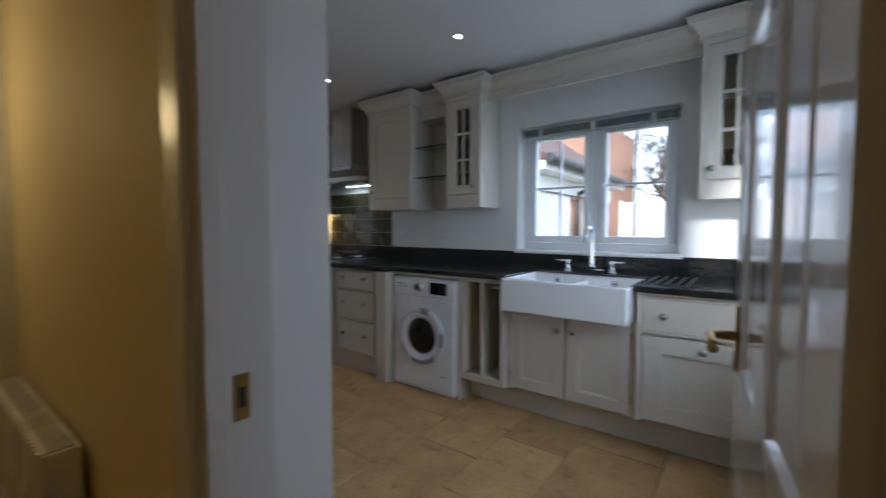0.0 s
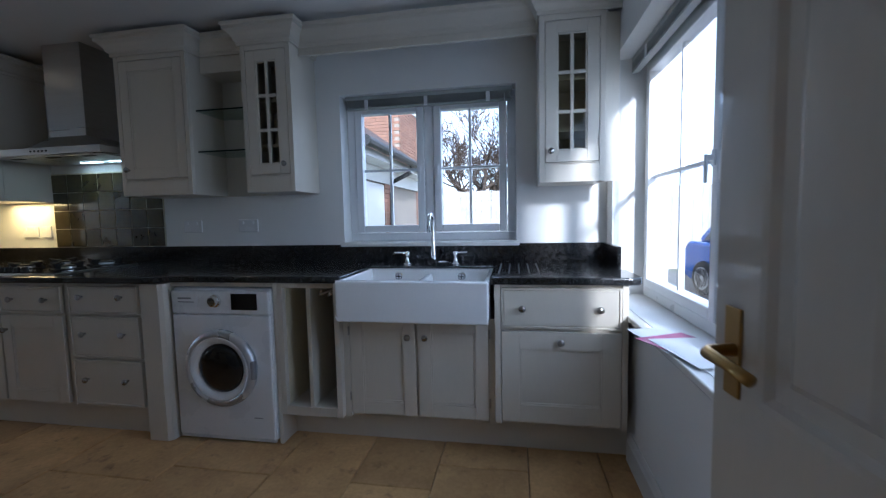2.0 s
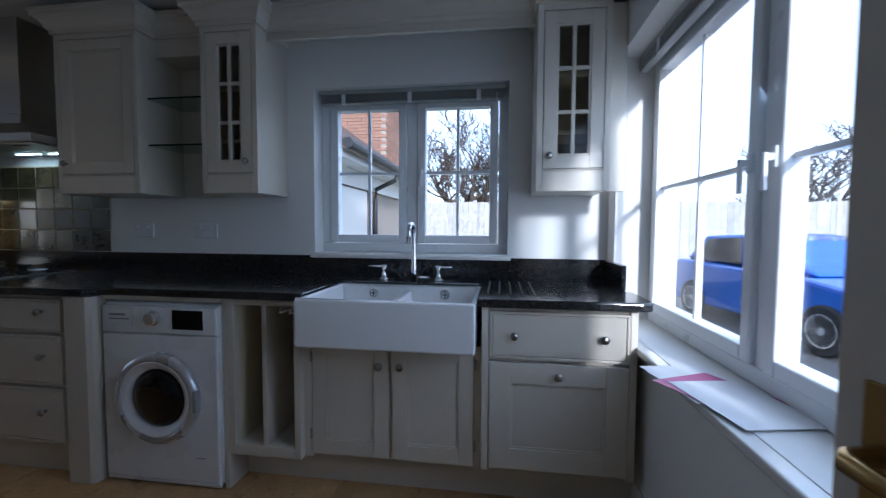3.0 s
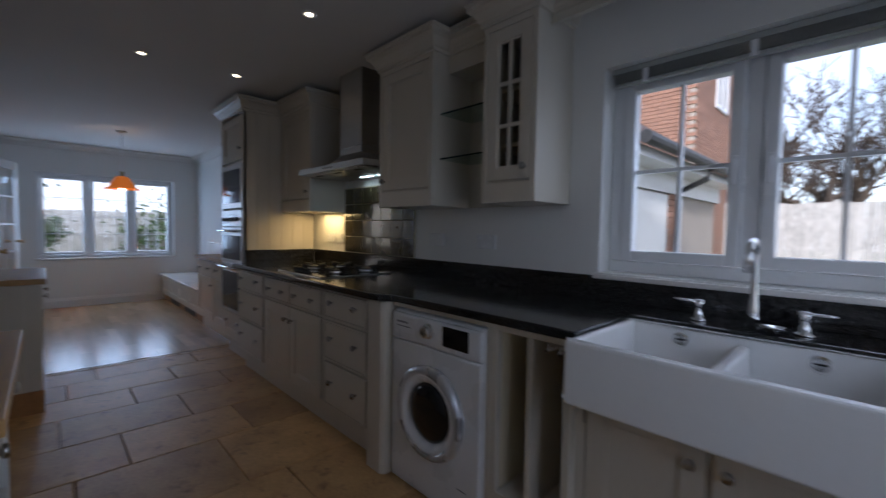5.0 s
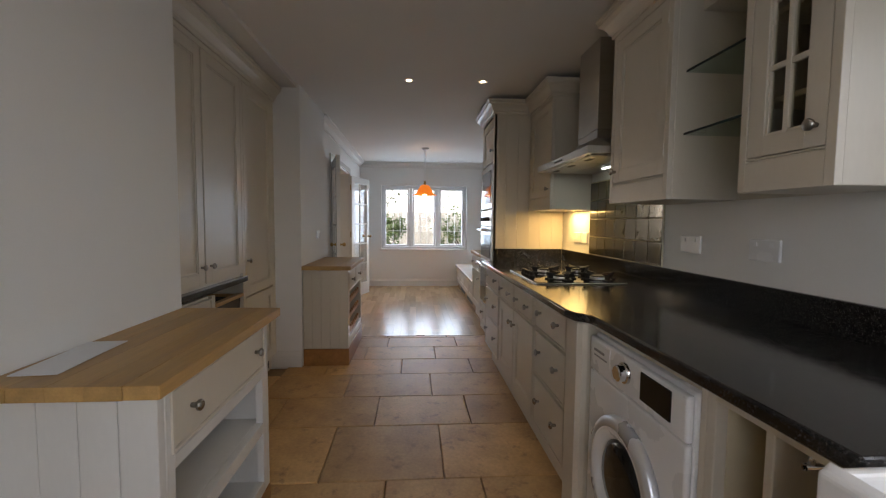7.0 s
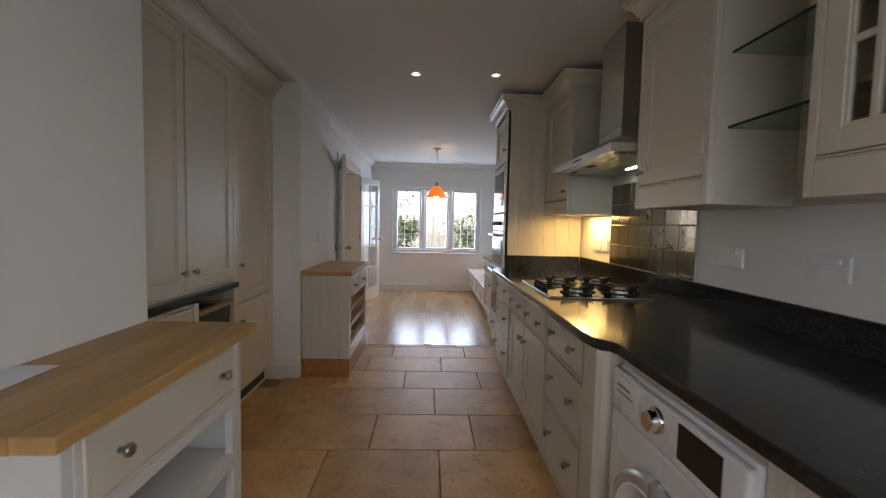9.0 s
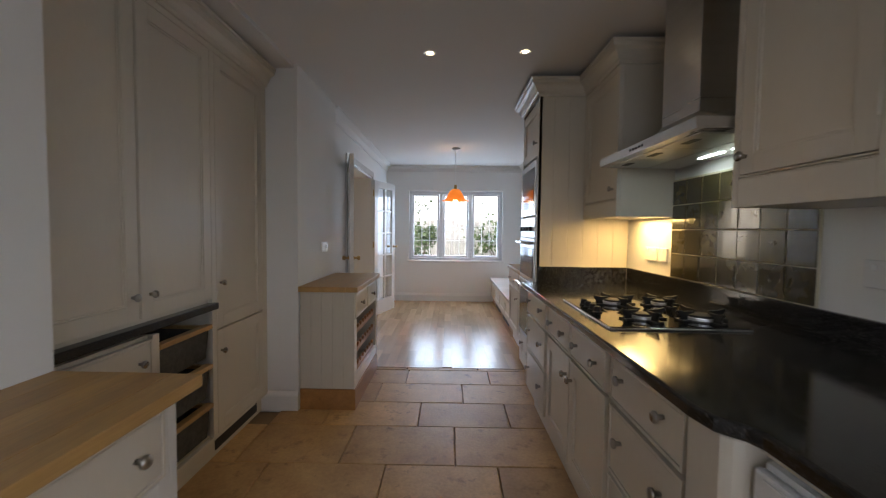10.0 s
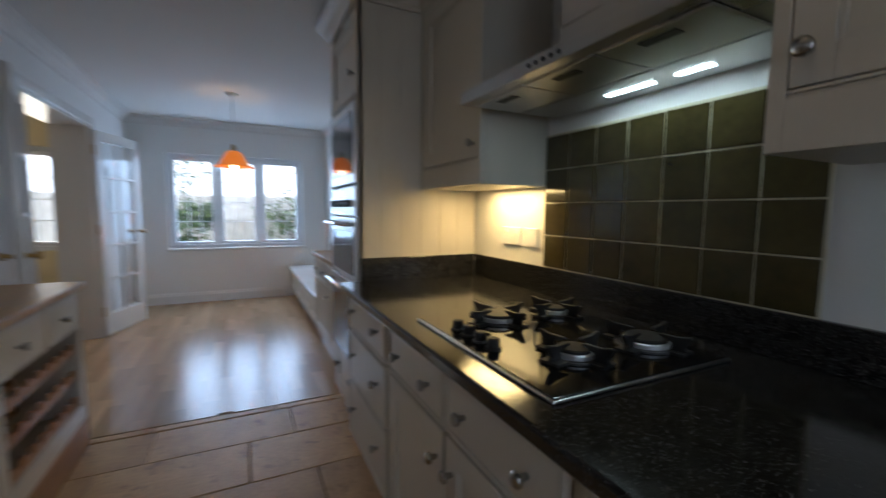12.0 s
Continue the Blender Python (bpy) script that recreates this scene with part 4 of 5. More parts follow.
def extractor_hood():
    x0, x1, y0, yb, z = -3.66, -2.745, 2.615, 3.066, 1.645
    top = thing("extractor_hood", ((x0 + x1) / 2, 2.9, z), "brushed steel chimney extractor hood with lit strip", "extractor hood")
    s = Shape()
    n = 10
    prof = [(y0, z + 0.004), (y0, z + 0.045)]
    for i in range(n + 1):
        u = i / n
        prof.append((y0 + 0.02 + (2.80 - y0 - 0.02) * u, z + 0.05 + 0.10 * u ** 1.8))
    prof += [(yb, z + 0.15), (yb, z + 0.004)]
    cx = (x0 + x1) / 2
    rings = []
    for k, (fx, sc) in enumerate(((x0, 0.0), (x0 + 0.02, 0.12), (cx - 0.33, 0.35), (cx - 0.15, 1.0), (cx + 0.15, 1.0), (cx + 0.33, 0.35), (x1 - 0.02, 0.12), (x1, 0.0))):
        rings.append([s.bm.verts.new((fx, py, pz if pz <= z + 0.0451 else z + 0.045 + (pz - z - 0.045) * sc)) for py, pz in prof])
    k = len(prof)
    for lo, hi in zip(rings, rings[1:]):
        for i in range(k):
            s.bm.faces.new((lo[i], lo[(i + 1) % k], hi[(i + 1) % k], hi[i]))
    s.bm.faces.new(rings[0][::-1]), s.bm.faces.new(rings[-1])
    s.ob("canopy", STEEL, top)
    Shape().box(cx - 0.15, 2.80, z + 0.14, cx + 0.15, yb, H - 0.001).ob("chimney", STEEL, top, bevel=0.003)
    for i in range(3):
        a = x0 + 0.04 + 0.28 * i
        f = Shape().box(a, y0 + 0.04, z - 0.004, a + 0.272, 2.86, z + 0.003)
        f.ob("grease_filter", STEEL, top, bevel=0.002)
        Shape().box(a + 0.09, y0 + 0.07, z - 0.0065, a + 0.18, y0 + 0.10, z - 0.0042).ob("filter_latch", DARK, top)
    Shape().box(x0 + 0.02, 2.872, z - 0.002, x1 - 0.02, yb - 0.02, z + 0.003).ob("lamp_panel", STEEL, top)
    for a, b in ((-3.31, -3.14), (-3.07, -2.97)):
        Shape().box(a, 2.955, z - 0.005, b, 2.974, z - 0.0025).ob("light_strip", STRIP, top)
    for i in range(5):
        Shape().lathe([(0.006, 0), (0.006, -0.004), (0, -0.004)], (cx - 0.06 + 0.03 * i, y0 - 0.0005, z + 0.024), "y", 10).ob("button", DARK, top)


extractor_hood()


# ---- tall oven housing ----
def oven_housing():
    x0, x1, y = -4.92, -4.302, 2.405
    top = thing("oven_housing", (-4.61, 2.7, 0), "tall cream housing with boarded side and built-in ovens", "cabinet")
    Shape().box(x0, y + 0.024, 0.155, x1 - 0.012, 3.06, ZT).ob("body", UNIT, top)
    n = 6
    for i in range(n):
        a = y + 0.001 + (3.06 - y) * i / n
        Shape().box(x1 - 0.012, a + 0.0004, TOP - 0.035, x1, a + (3.06 - y) / n - 0.0004, ZT).ob("board", UNIT, top, bevel=0.0018)
    Shape().box(x0, y, 0.155, x0 + 0.03, y + 0.024, ZT).box(x1 - 0.03, y, 0.155, x1, y + 0.024, ZT).box(x0 + 0.03, y, 0.155, x1 - 0.03, y + 0.024, 0.18).ob("face_frame", UNIT, top, bevel=0.002)
    shaker(top, "door", x0 + 0.03, x1 - 0.03, 1.83, ZT - 0.02, y, knobs=((x1 - 0.07, 1.93),))
    shaker(top, "drawer_front", x0 + 0.03, x1 - 0.03, 0.18, 0.42, y, knobs=((x0 + 0.15, 0.34), (x1 - 0.15, 0.34)))
    cornice(top, x0, x1, y, 3.06, ZT - 0.002, True, True)
    plinth_board(top, x0, x1, y + 0.06)
    a, b = x0 + 0.02, x1 - 0.02
    mw = thing("microwave", (-4.61, y, 1.38), "built-in steel and black glass microwave", "microwave")
    Shape().box(a, y - 0.012, 1.40, b, y + 0.02, 1.80).ob("frame", STEEL, mw, bevel=0.003)
    Shape().box(a + 0.06, y - 0.016, 1.45, b - 0.05, y - 0.008, 1.755).ob("glass", BLACKGLASS, mw, bevel=0.002)
    ov = thing("double_oven", (-4.61, y, 0.43), "built-in steel double oven with bar handles", "oven")
    Shape().box(a, y - 0.012, 1.235, b, y + 0.02, 1.385).ob("control_panel", STEEL, ov, bevel=0.003)
    for i in range(4):
        Shape().lathe([(0.019, 0), (0.018, -0.022), (0, -0.023)], (a + 0.1 + 0.12 * i, y - 0.012, 1.30), "y", 16).ob("control_knob", DARK, ov)
    for z0, z1 in ((0.90, 1.228), (0.435, 0.892)):
        Shape().box(a, y - 0.014, z0, b, y + 0.02, z1).ob("door", STEEL, ov, bevel=0.003)
        Shape().box(a + 0.035, y - 0.018, z0 + 0.03, b - 0.035, y - 0.010, z1 - 0.075).ob("glass", BLACKGLASS, ov, bevel=0.002)
        Shape().tube([(a + 0.05, y - 0.014, z1 - 0.035), (a + 0.05, y - 0.055, z1 - 0.035), (b - 0.05, y - 0.055, z1 - 0.035), (b - 0.05, y - 0.014, z1 - 0.035)], 0.011).ob("handle", CHROME, ov, smooth=True)


oven_housing()
# dining base unit with oak top
db = thing("dining_base_unit", (-5.6, 2.8, 0), "cream base unit with drawers and doors beside the window seat", "cabinet")
carcass(db, -6.28, -4.94, 2.50, 3.06, 0.14, 0.84)
for a, b in ((-6.26, -5.62), (-5.60, -4.96)):
    slab_front(db, a, b, 0.66, 0.83, 2.50, knobs=((a + 0.15, 0.745), (b - 0.15, 0.745)))
    shaker(db, "door", a, b, 0.16, 0.65, 2.50, knobs=((b - 0.05, 0.56),))
plinth_board(db, -6.28, -4.94, 2.56, h=0.14)
Shape().box(-6.30, 2.48, 0.842, -4.925, 3.065, 0.88).ob("top", OAK, db, bevel=0.004)
seat = thing("storage_bench", (-7.5, 2.8, 0), "long white painted storage bench with a high back", "bench")
Shape().box(-8.69, 2.55, 0.10, -6.30, 3.065, 0.40).ob("body", UNIT, seat, bevel=0.003)
for i in range(4):
    a = -8.67 + 0.59 * i
    shaker(seat, "panel", a, a + 0.585, 0.12, 0.39, 2.529)
Shape().box(-8.69, 2.505, 0.402, -6.30, 3.065, 0.435).ob("top", GLOSS, seat, bevel=0.006)
Shape().prism([(-7.95, 0.436), (-6.31, 0.436), (-6.31, 0.965), (-7.80, 0.965)], "y", 3.02, 3.065).box(-7.80, 3.0, 0.965, -6.31, 3.067, 0.985).ob("backrest", GLOSS, seat, bevel=0.004)
for a in (-8.2, -7.3):
    Shape().box(a, 2.57, 0.015, a + 0.6, 2.575, 0.085).ob("vent", DARK, seat)
Shape().box(-8.69, 2.575, 0, -6.30, 2.6, 0.10).ob("plinth", OAKDARK, seat)


# ---- south side: tall cupboards, island cabinet, dresser (local frame turned about) ----
def s_shaker(parent, name, x0, x1, z0, z1, y, knobs=(), **kw):
    return shaker(parent, name, -x1, -x0, z0, z1, -y, SOUTH, [(-kx, kz) for kx, kz in knobs], **kw)


def s_drawer(parent, x0, x1, z0, z1, y, knobs=()):
    return slab_front(parent, -x1, -x0, z0, z1, -y, SOUTH, [(-kx, kz) for kx, kz in knobs])


Y = 0.505
larder = thing("larder_cupboard", (-3.3, 0.2, 0), "tall cream larder cupboards with a granite ledge and baskets", "cupboard")
Shape().box(-4.13, -0.09, 0.12, -3.50, Y - 0.024, ZT).box(-3.50, -0.09, 0.88, -2.435, Y - 0.024, ZT).box(-3.05, -0.09, 0.12, -2.435, Y - 0.024, 0.82).ob("body", UNIT, larder)
Shape().box(-3.50, -0.09, 0.12, -3.05, -0.06, 0.82).box(-3.50, -0.06, 0.12, -3.05, Y - 0.03, 0.14).ob("basket_bay", UNITIN, larder)
Shape().box(-4.145, Y - 0.024, 0.12, -4.08, Y, ZT).box(-4.08, Y - 0.024, ZT - 0.03, -2.435, Y, ZT).box(-3.52, Y - 0.024, 0.12, -3.48, Y, ZT - 0.03).box(-3.07, Y - 0.024, 0.12, -3.03, Y, 0.82).box(-4.08, Y - 0.024, 0.12, -2.435, Y, 0.14).ob("face_frame", UNIT, larder, bevel=0.002)
s_shaker(larder, "door", -4.08, -3.52, 0.14, 0.72, Y, knobs=((-3.56, 0.60),))
s_shaker(larder, "door", -4.08, -3.52, 0.73, ZT - 0.03, Y, knobs=((-3.56, 0.98),))
s_shaker(larder, "door", -3.48, -2.97, 0.90, ZT - 0.03, Y, knobs=((-3.02, 1.0),))
s_shaker(larder, "door", -2.96, -2.45, 0.90, ZT - 0.03, Y, knobs=((-2.92, 1.0),))
s_drawer(larder, -3.03, -2.45, 0.14, 0.81, Y, knobs=((-2.95, 0.72),))
Shape().box(-3.50, 0.0, 0.845, -2.435, Y + 0.025, 0.88).ob("ledge", GRANITE, larder, bevel=0.004)
Shape().box(-4.13, Y - 0.06, 0, -2.435, Y - 0.04, 0.12).ob("plinth", UNIT, larder)
Shape().box(-4.05, Y - 0.039, 0.03, -3.55, Y - 0.034, 0.09).ob("vent", DARK, larder)
cornice(larder, 2.435, 4.145, -Y, 0.09, ZT - 0.002, False, False, SOUTH)


def basket(z):
    top = thing("pull_out_basket", (-3.275, 0.3, z), "grey wicker pull-out basket with an oak front rail", "basket", "baskets in the larder")
    s = Shape()
    x0, x1, y0, y1 = -3.475, -3.075, 0.02, Y - 0.02
    s.prism([(x0 + 0.03, z), (x1 - 0.03, z), (x1, z + 0.15), (x0, z + 0.15)], "y", y1 - 0.012, y1)
    s.prism([(x0 + 0.03, z), (x1 - 0.03, z), (x1, z + 0.15), (x0, z + 0.15)], "y", y0, y0 + 0.012)
    s.box(x0 + 0.03, y0 + 0.012, z, x1 - 0.03, y1 - 0.012, z + 0.01)
    s.prism([(x0, z + 0.15), (x0 + 0.03, z), (x0 + 0.04, z), (x0 + 0.01, z + 0.15)], "y", y0 + 0.012, y1 - 0.012)
    s.prism([(x1, z + 0.15), (x1 - 0.03, z), (x1 - 0.04, z), (x1 - 0.01, z + 0.15)], "y", y0 + 0.012, y1 - 0.012)
    s.ob("weave", WICKER, top)
    Shape().box(x0 - 0.004, y1 - 0.02, z + 0.151, x1 + 0.004, y1 + 0.022, z + 0.176).ob("rail", OAK, top, bevel=0.005)
    Shape().box(x0 - 0.004, y0, z + 0.151, x0 + 0.018, y1 - 0.021, z + 0.17).ob("runner", OAK, top)
    Shape().box(x1 - 0.018, y0, z + 0.151, x1 + 0.004, y1 - 0.021, z + 0.17).ob("runner", OAK, top)


for z in (0.16, 0.375, 0.59):
    basket(z)

def stave_top(parent, x0, x1, y0, y1, z0, z1, n):
    """A solid oak top glued up from long staves."""
    for i in range(n):
        a, b = y0 + (y1 - y0) * i / n, y0 + (y1 - y0) * (i + 1) / n
        Shape().box(x0, a + 0.0001, z0, x1, b - 0.0001, z1).ob("stave", OAK, parent, bevel=0.0009 if i < n - 1 else 0.004)


isl = thing("side_cabinet", (-1.98, 0.86, 0), "white painted side cabinet with oak top and open shelves", "cabinet")
x0, x1, y0, y1 = -2.37, -1.59, 0.665, 1.045
Shape().box(x0, y0, 0.10, x0 + 0.03, y1, 0.838).box(x0 + 0.03, y0, 0.10, x1 - 0.03, y0 + 0.018, 0.838).box(x0 + 0.03, y0 + 0.018, 0.10, x1 - 0.03, y1 - 0.03, 0.125).box(x0 + 0.03, y0 + 0.018, 0.39, x1 - 0.03, y1 - 0.03, 0.41).box(x0 + 0.03, y0 + 0.018, 0.62, x1 - 0.03, y1 - 0.03, 0.64).ob("body", SATIN, isl, bevel=0.003)
for i in range(4):
    a = y0 + (y1 - y0) * i / 4
    Shape().box(x1 - 0.03, a + 0.0006, 0.10, x1, a + (y1 - y0) / 4 - 0.0006, 0.838).ob("board", SATIN, isl, bevel=0.0025)
Shape().box(x0 + 0.03, y1 - 0.03, 0.10, x0 + 0.07, y1, 0.838).box(x1 - 0.07, y1 - 0.03, 0.10, x1 - 0.031, y1, 0.838).box(x0 + 0.07, y1 - 0.03, 0.10, x1 - 0.07, y1, 0.15).box(x0 + 0.07, y1 - 0.03, 0.60, x1 - 0.07, y1, 0.64).box(x0 + 0.07, y1 - 0.03, 0.36, x1 - 0.07, y1, 0.41).ob("face_frame", SATIN, isl, bevel=0.003)
s_drawer(isl, x0 + 0.05, x1 - 0.05, 0.645, 0.83, y1 + 0.003, knobs=((x0 + 0.15, 0.74), (x1 - 0.15, 0.74)))
Shape().box(x0, y0, 0, x1 + 0.004, y1 + 0.004, 0.10).ob("plinth", OAKDARK, isl, bevel=0.003)
stave_top(isl, -2.425, -1.535, 0.659, 1.085, 0.842, 0.878, 5)
sheet = thing("paper_sheet", (-1.85, 0.8, 0.879), "sheet of white paper lying on the oak top", "paper")
Shape().box(-0.148, -0.055, 0, 0.148, 0.055, 0.0015).ob("sheet", PAPER, sheet, pose(-1.757, 0.728, 0.8795, 0, 0, 5))
Shape().box(-0.146, -0.052, 0, 0.144, 0.053, 0.001).ob("sheet", PAPER, sheet, pose(-1.752, 0.731, 0.8812, 0, 0, 3))

dresser = thing("wine_dresser", (-4.7, 0.93, 0), "cream cabinet with oak top, drawers and wine rack", "cabinet")
x0, x1, y0, y1 = -5.05, -4.165, 0.728, 1.115
Shape().box(x0, y0, 0.15, x0 + 0.02, y1, 0.838).box(x0 + 0.02, y0, 0.15, x1 - 0.02, y0 + 0.02, 0.838).box(x0 + 0.02, y0 + 0.02, 0.64, x1 - 0.02, y1 - 0.02, 0.838).box(x0 + 0.02, y0 + 0.02, 0.15, x1 - 0.02, y1 - 0.03, 0.17).ob("body", UNIT, dresser)
for i in range(5):
    a = y0 + (y1 - y0) * i / 5
    Shape().box(x1 - 0.02, a + 0.0004, 0.15, x1, a + (y1 - y0) / 5 - 0.0004, 0.838).ob("board", UNIT, dresser, bevel=0.0018)
Shape().box(x0, y1 - 0.02, 0.15, x0 + 0.05, y1, 0.64).box(x1 - 0.07, y1 - 0.02, 0.15, x1 - 0.021, y1, 0.64).box(x0 + 0.05, y1 - 0.02, 0.15, x1 - 0.07, y1, 0.23).ob("face_frame", UNIT, dresser, bevel=0.002)
for a, b in ((x0 + 0.02, x0 + 0.43), (x0 + 0.44, x1 - 0.02)):
    s_drawer(dresser, a, b, 0.65, 0.83, y1 + 0.003, knobs=(((a + b) / 2 + 0.04, 0.74),))
for z in (0.26, 0.40, 0.54):
    r = Shape()
    n = 8
    for yy in (y1 - 0.04, y0 + 0.10):
        r.box(x0 + 0.021, yy, z - 0.03, x1 - 0.021, yy + 0.018, z)
        for i in range(n + 1):
            a = x0 + 0.06 + (x1 - x0 - 0.12) * i / n
            r.prism([(a - 0.028, z), (a - 0.014, z + 0.024), (a + 0.014, z + 0.024), (a + 0.028, z)], "y", yy, yy + 0.018)
    r.ob("wine_rail", OAKDARK, dresser)
Shape().box(x0, y0, 0, x1 + 0.005, y1 + 0.006, 0.148).ob("plinth", OAKDARK, dresser, bevel=0.003)
stave_top(dresser, -5.07, -4.14, 0.725, 1.14, 0.842, 0.878, 5)


# ---- double doorway in the dining room ----
def french_leaf(hx, angle):
    """A glazed leaf of two by five panes, hinged at hx."""
    w, h, t = 0.70, 1.98, 0.04
    m = pose(hx, 0.672, 0.006, 0, 0, angle)
    top = thing("french_door", (hx, 0.672, 0.006), "white glazed door with ten panes, folded open", "door", "double doors to the next room", "structure")
    s = Shape().box(0, -t / 2, 0, 0.10, t / 2, h).box(w - 0.10, -t / 2, 0, w, t / 2, h).box(0.10, -t / 2, 0, w - 0.10, t / 2, 0.21).box(0.10, -t / 2, h - 0.10, w - 0.10, t / 2, h)
    bw, bh = (w - 0.20) / 2, (h - 0.31) / 5
    s.box(0.10 + bw - 0.012, -t / 2 + 0.006, 0.21, 0.10 + bw + 0.012, t / 2 - 0.006, h - 0.10)
    for j in range(1, 5):
        s.box(0.10, -t / 2 + 0.008, 0.21 + bh * j - 0.012, w - 0.10, t / 2 - 0.008, 0.21 + bh * j + 0.012)
    leaf = s.ob("leaf", GLOSS, top, m, bevel=0.003)
    for i in range(2):
        for j in range(5):
            Shape().box(0.10 + bw * i + 0.013, -0.002, 0.21 + bh * j + 0.013, 0.10 + bw * (i + 1) - 0.013, 0.002, 0.21 + bh * (j + 1) - 0.013).ob("pane", PANE, leaf, m)
    for side in (-1, 1):
        Shape().lathe([(0.022, 0), (0.010, side * 0.012), (0.010, side * 0.03), (0.024, side * 0.045), (0.018, side * 0.062), (0, side * 0.064)], (w - 0.05, side * t / 2, 1.0), "y", 16).ob("knob", BRASS, top, m, smooth=True)
    for hz in (0.2, 1.0, 1.75):
        Shape().lathe([(0.008, 0), (0.008, 0.09)], (0, 0, hz)).ob("hinge", BRASS, top, m)


french_leaf(-7.29, 163)
french_leaf(-5.85, 15)
fl = Shape().box(-7.29, 0.36, 0, -7.265, 0.645, 2.03).box(-5.875, 0.36, 0, -5.85, 0.645, 2.03).box(-7.265, 0.36, 2.005, -5.875, 0.645, 2.03)
fl.box(-7.36, 0.6455, 0, -7.285, 0.662, 2.03).box(-5.855, 0.6455, 0, -5.78, 0.662, 2.03).box(-7.36, 0.6455, 2.03, -5.78, 0.662, 2.10)
structure(fl, "trim_double_doorway", GLOSS, "white painted lining and architrave of the double doorway", "door frame", bevel=0.003)

# ---- ceiling lights ----
for sx, sy in SPOTS:
    d = thing("downlight", (sx, sy, H), "lit recessed downlight with a white rim", "downlight", "ceiling downlights")
    Shape().lathe([(0.042, 0.0), (0.042, -0.003), (0.036, -0.006), (0.030, -0.004), (0.029, 0.0)], (sx, sy, H - 0.0005), "z", 28).ob("rim", PVC, d, smooth=True)
    Shape().lathe([(0.0, -0.003), (0.020, -0.004), (0.020, -0.001)], (sx, sy, H), "z", 20).ob("bulb", BULB, d)
pendant = thing("pendant_light", (-7.03, 1.85, H), "orange glass bell pendant lamp hanging on a cord", "pendant lamp")
Shape().lathe([(0.055, 0), (0.055, -0.012), (0.02, -0.03), (0.006, -0.035)], (-7.03, 1.85, H - 0.0005), "z", 24).ob("ceiling_rose", PVC, pendant, smooth=True)
Shape().tube([(-7.03, 1.85, H - 0.03), (-7.03, 1.85, 1.86)], 0.004, 8).ob("cord", PVC, pendant)
Shape().lathe([(0.016, 0.0), (0.022, -0.03), (0.020, -0.06)], (-7.03, 1.85, 1.90)).ob("lamp_holder", BRASS, pendant)
Shape().lathe([(0.034, 0.160), (0.050, 0.157), (0.075, 0.135), (0.105, 0.085), (0.125, 0.045), (0.150, 0.015), (0.190, 0.0), (0.186, -0.002), (0.146, 0.011), (0.120, 0.041), (0.10, 0.08), (0.070, 0.130), (0.048, 0.152), (0.033, 0.158)], (-7.03, 1.85, 1.68), "z", 36, capped=False).ob("shade", SHADE, pendant, smooth=True)
Shape().lathe([(0.0, 0.0), (0.028, 0.012), (0.034, 0.035), (0.02, 0.07), (0.014, 0.085)], (-7.03, 1.85, 1.655), "z", 16).ob("bulb", BULB, pendant, smooth=True)


# ---- outside ----
gs = Shape().box(-70, -70, -0.5, 70, 70, -0.35)
structure(gs, "ground", GRASS, "rough lawn around the house", "ground")
structure(Shape().box(0.62, -8, -0.349, 30, 12, -0.33), "road", ASPHALT, "grey asphalt drive beside the house", "drive")


def fence(name, a, b, z0, h, label):
    """Close-boarded fence from a to b: posts, gravel board and single boards."""
    a, b = Vector((*a, z0)), Vector((*b, z0))
    d = (b - a)
    length = d.length
    m = Matrix.Translation(a) @ pose(0, 0, 0, 0, 0, math.degrees(math.atan2(d.y, d.x)))
    top = thing(name, a, label, "fence")
    p = Shape()
    for i in range(int(length / 1.83) + 1):
        p.box(i * 1.83 - 0.05, -0.05, -0.2, i * 1.83 + 0.05, 0.05, h + 0.05)
    p.ob("post", FENCEWOOD, top, m)
    Shape().box(0, -0.02, 0.0, length, 0.02, 0.15).box(0, 0.0, 0.4, length, 0.04, 0.48).box(0, 0.0, h - 0.4, length, 0.04, h - 0.32).ob("rail", FENCEWOOD, top, m)
    n = int(length / 0.15)
    s = Shape().box(0, -0.036, 0.15, 0.142, -0.021, h)
    s.bm.normal_update()
    first = s.ob("board", FENCEWOOD, top, m)
    rng = random.Random(5)
    for i in range(1, n):
        o = new("board", first.data)
        o.parent, o.matrix_parent_inverse = top, first.matrix_parent_inverse.copy()
        o.matrix_basis = m @ pose(0.15 * i, 0, rng.uniform(-0.012, 0.012)) @ m.inverted()
    return top


fence("garden_fence", (-2.85, 12.5), (9.0, 12.5), -0.33, 2.25, "weathered pale close-boarded garden fence")
fence("garden_fence", (-14.0, -3.0), (-14.0, 8.5), -0.33, 1.9, "weathered pale close-boarded garden fence")


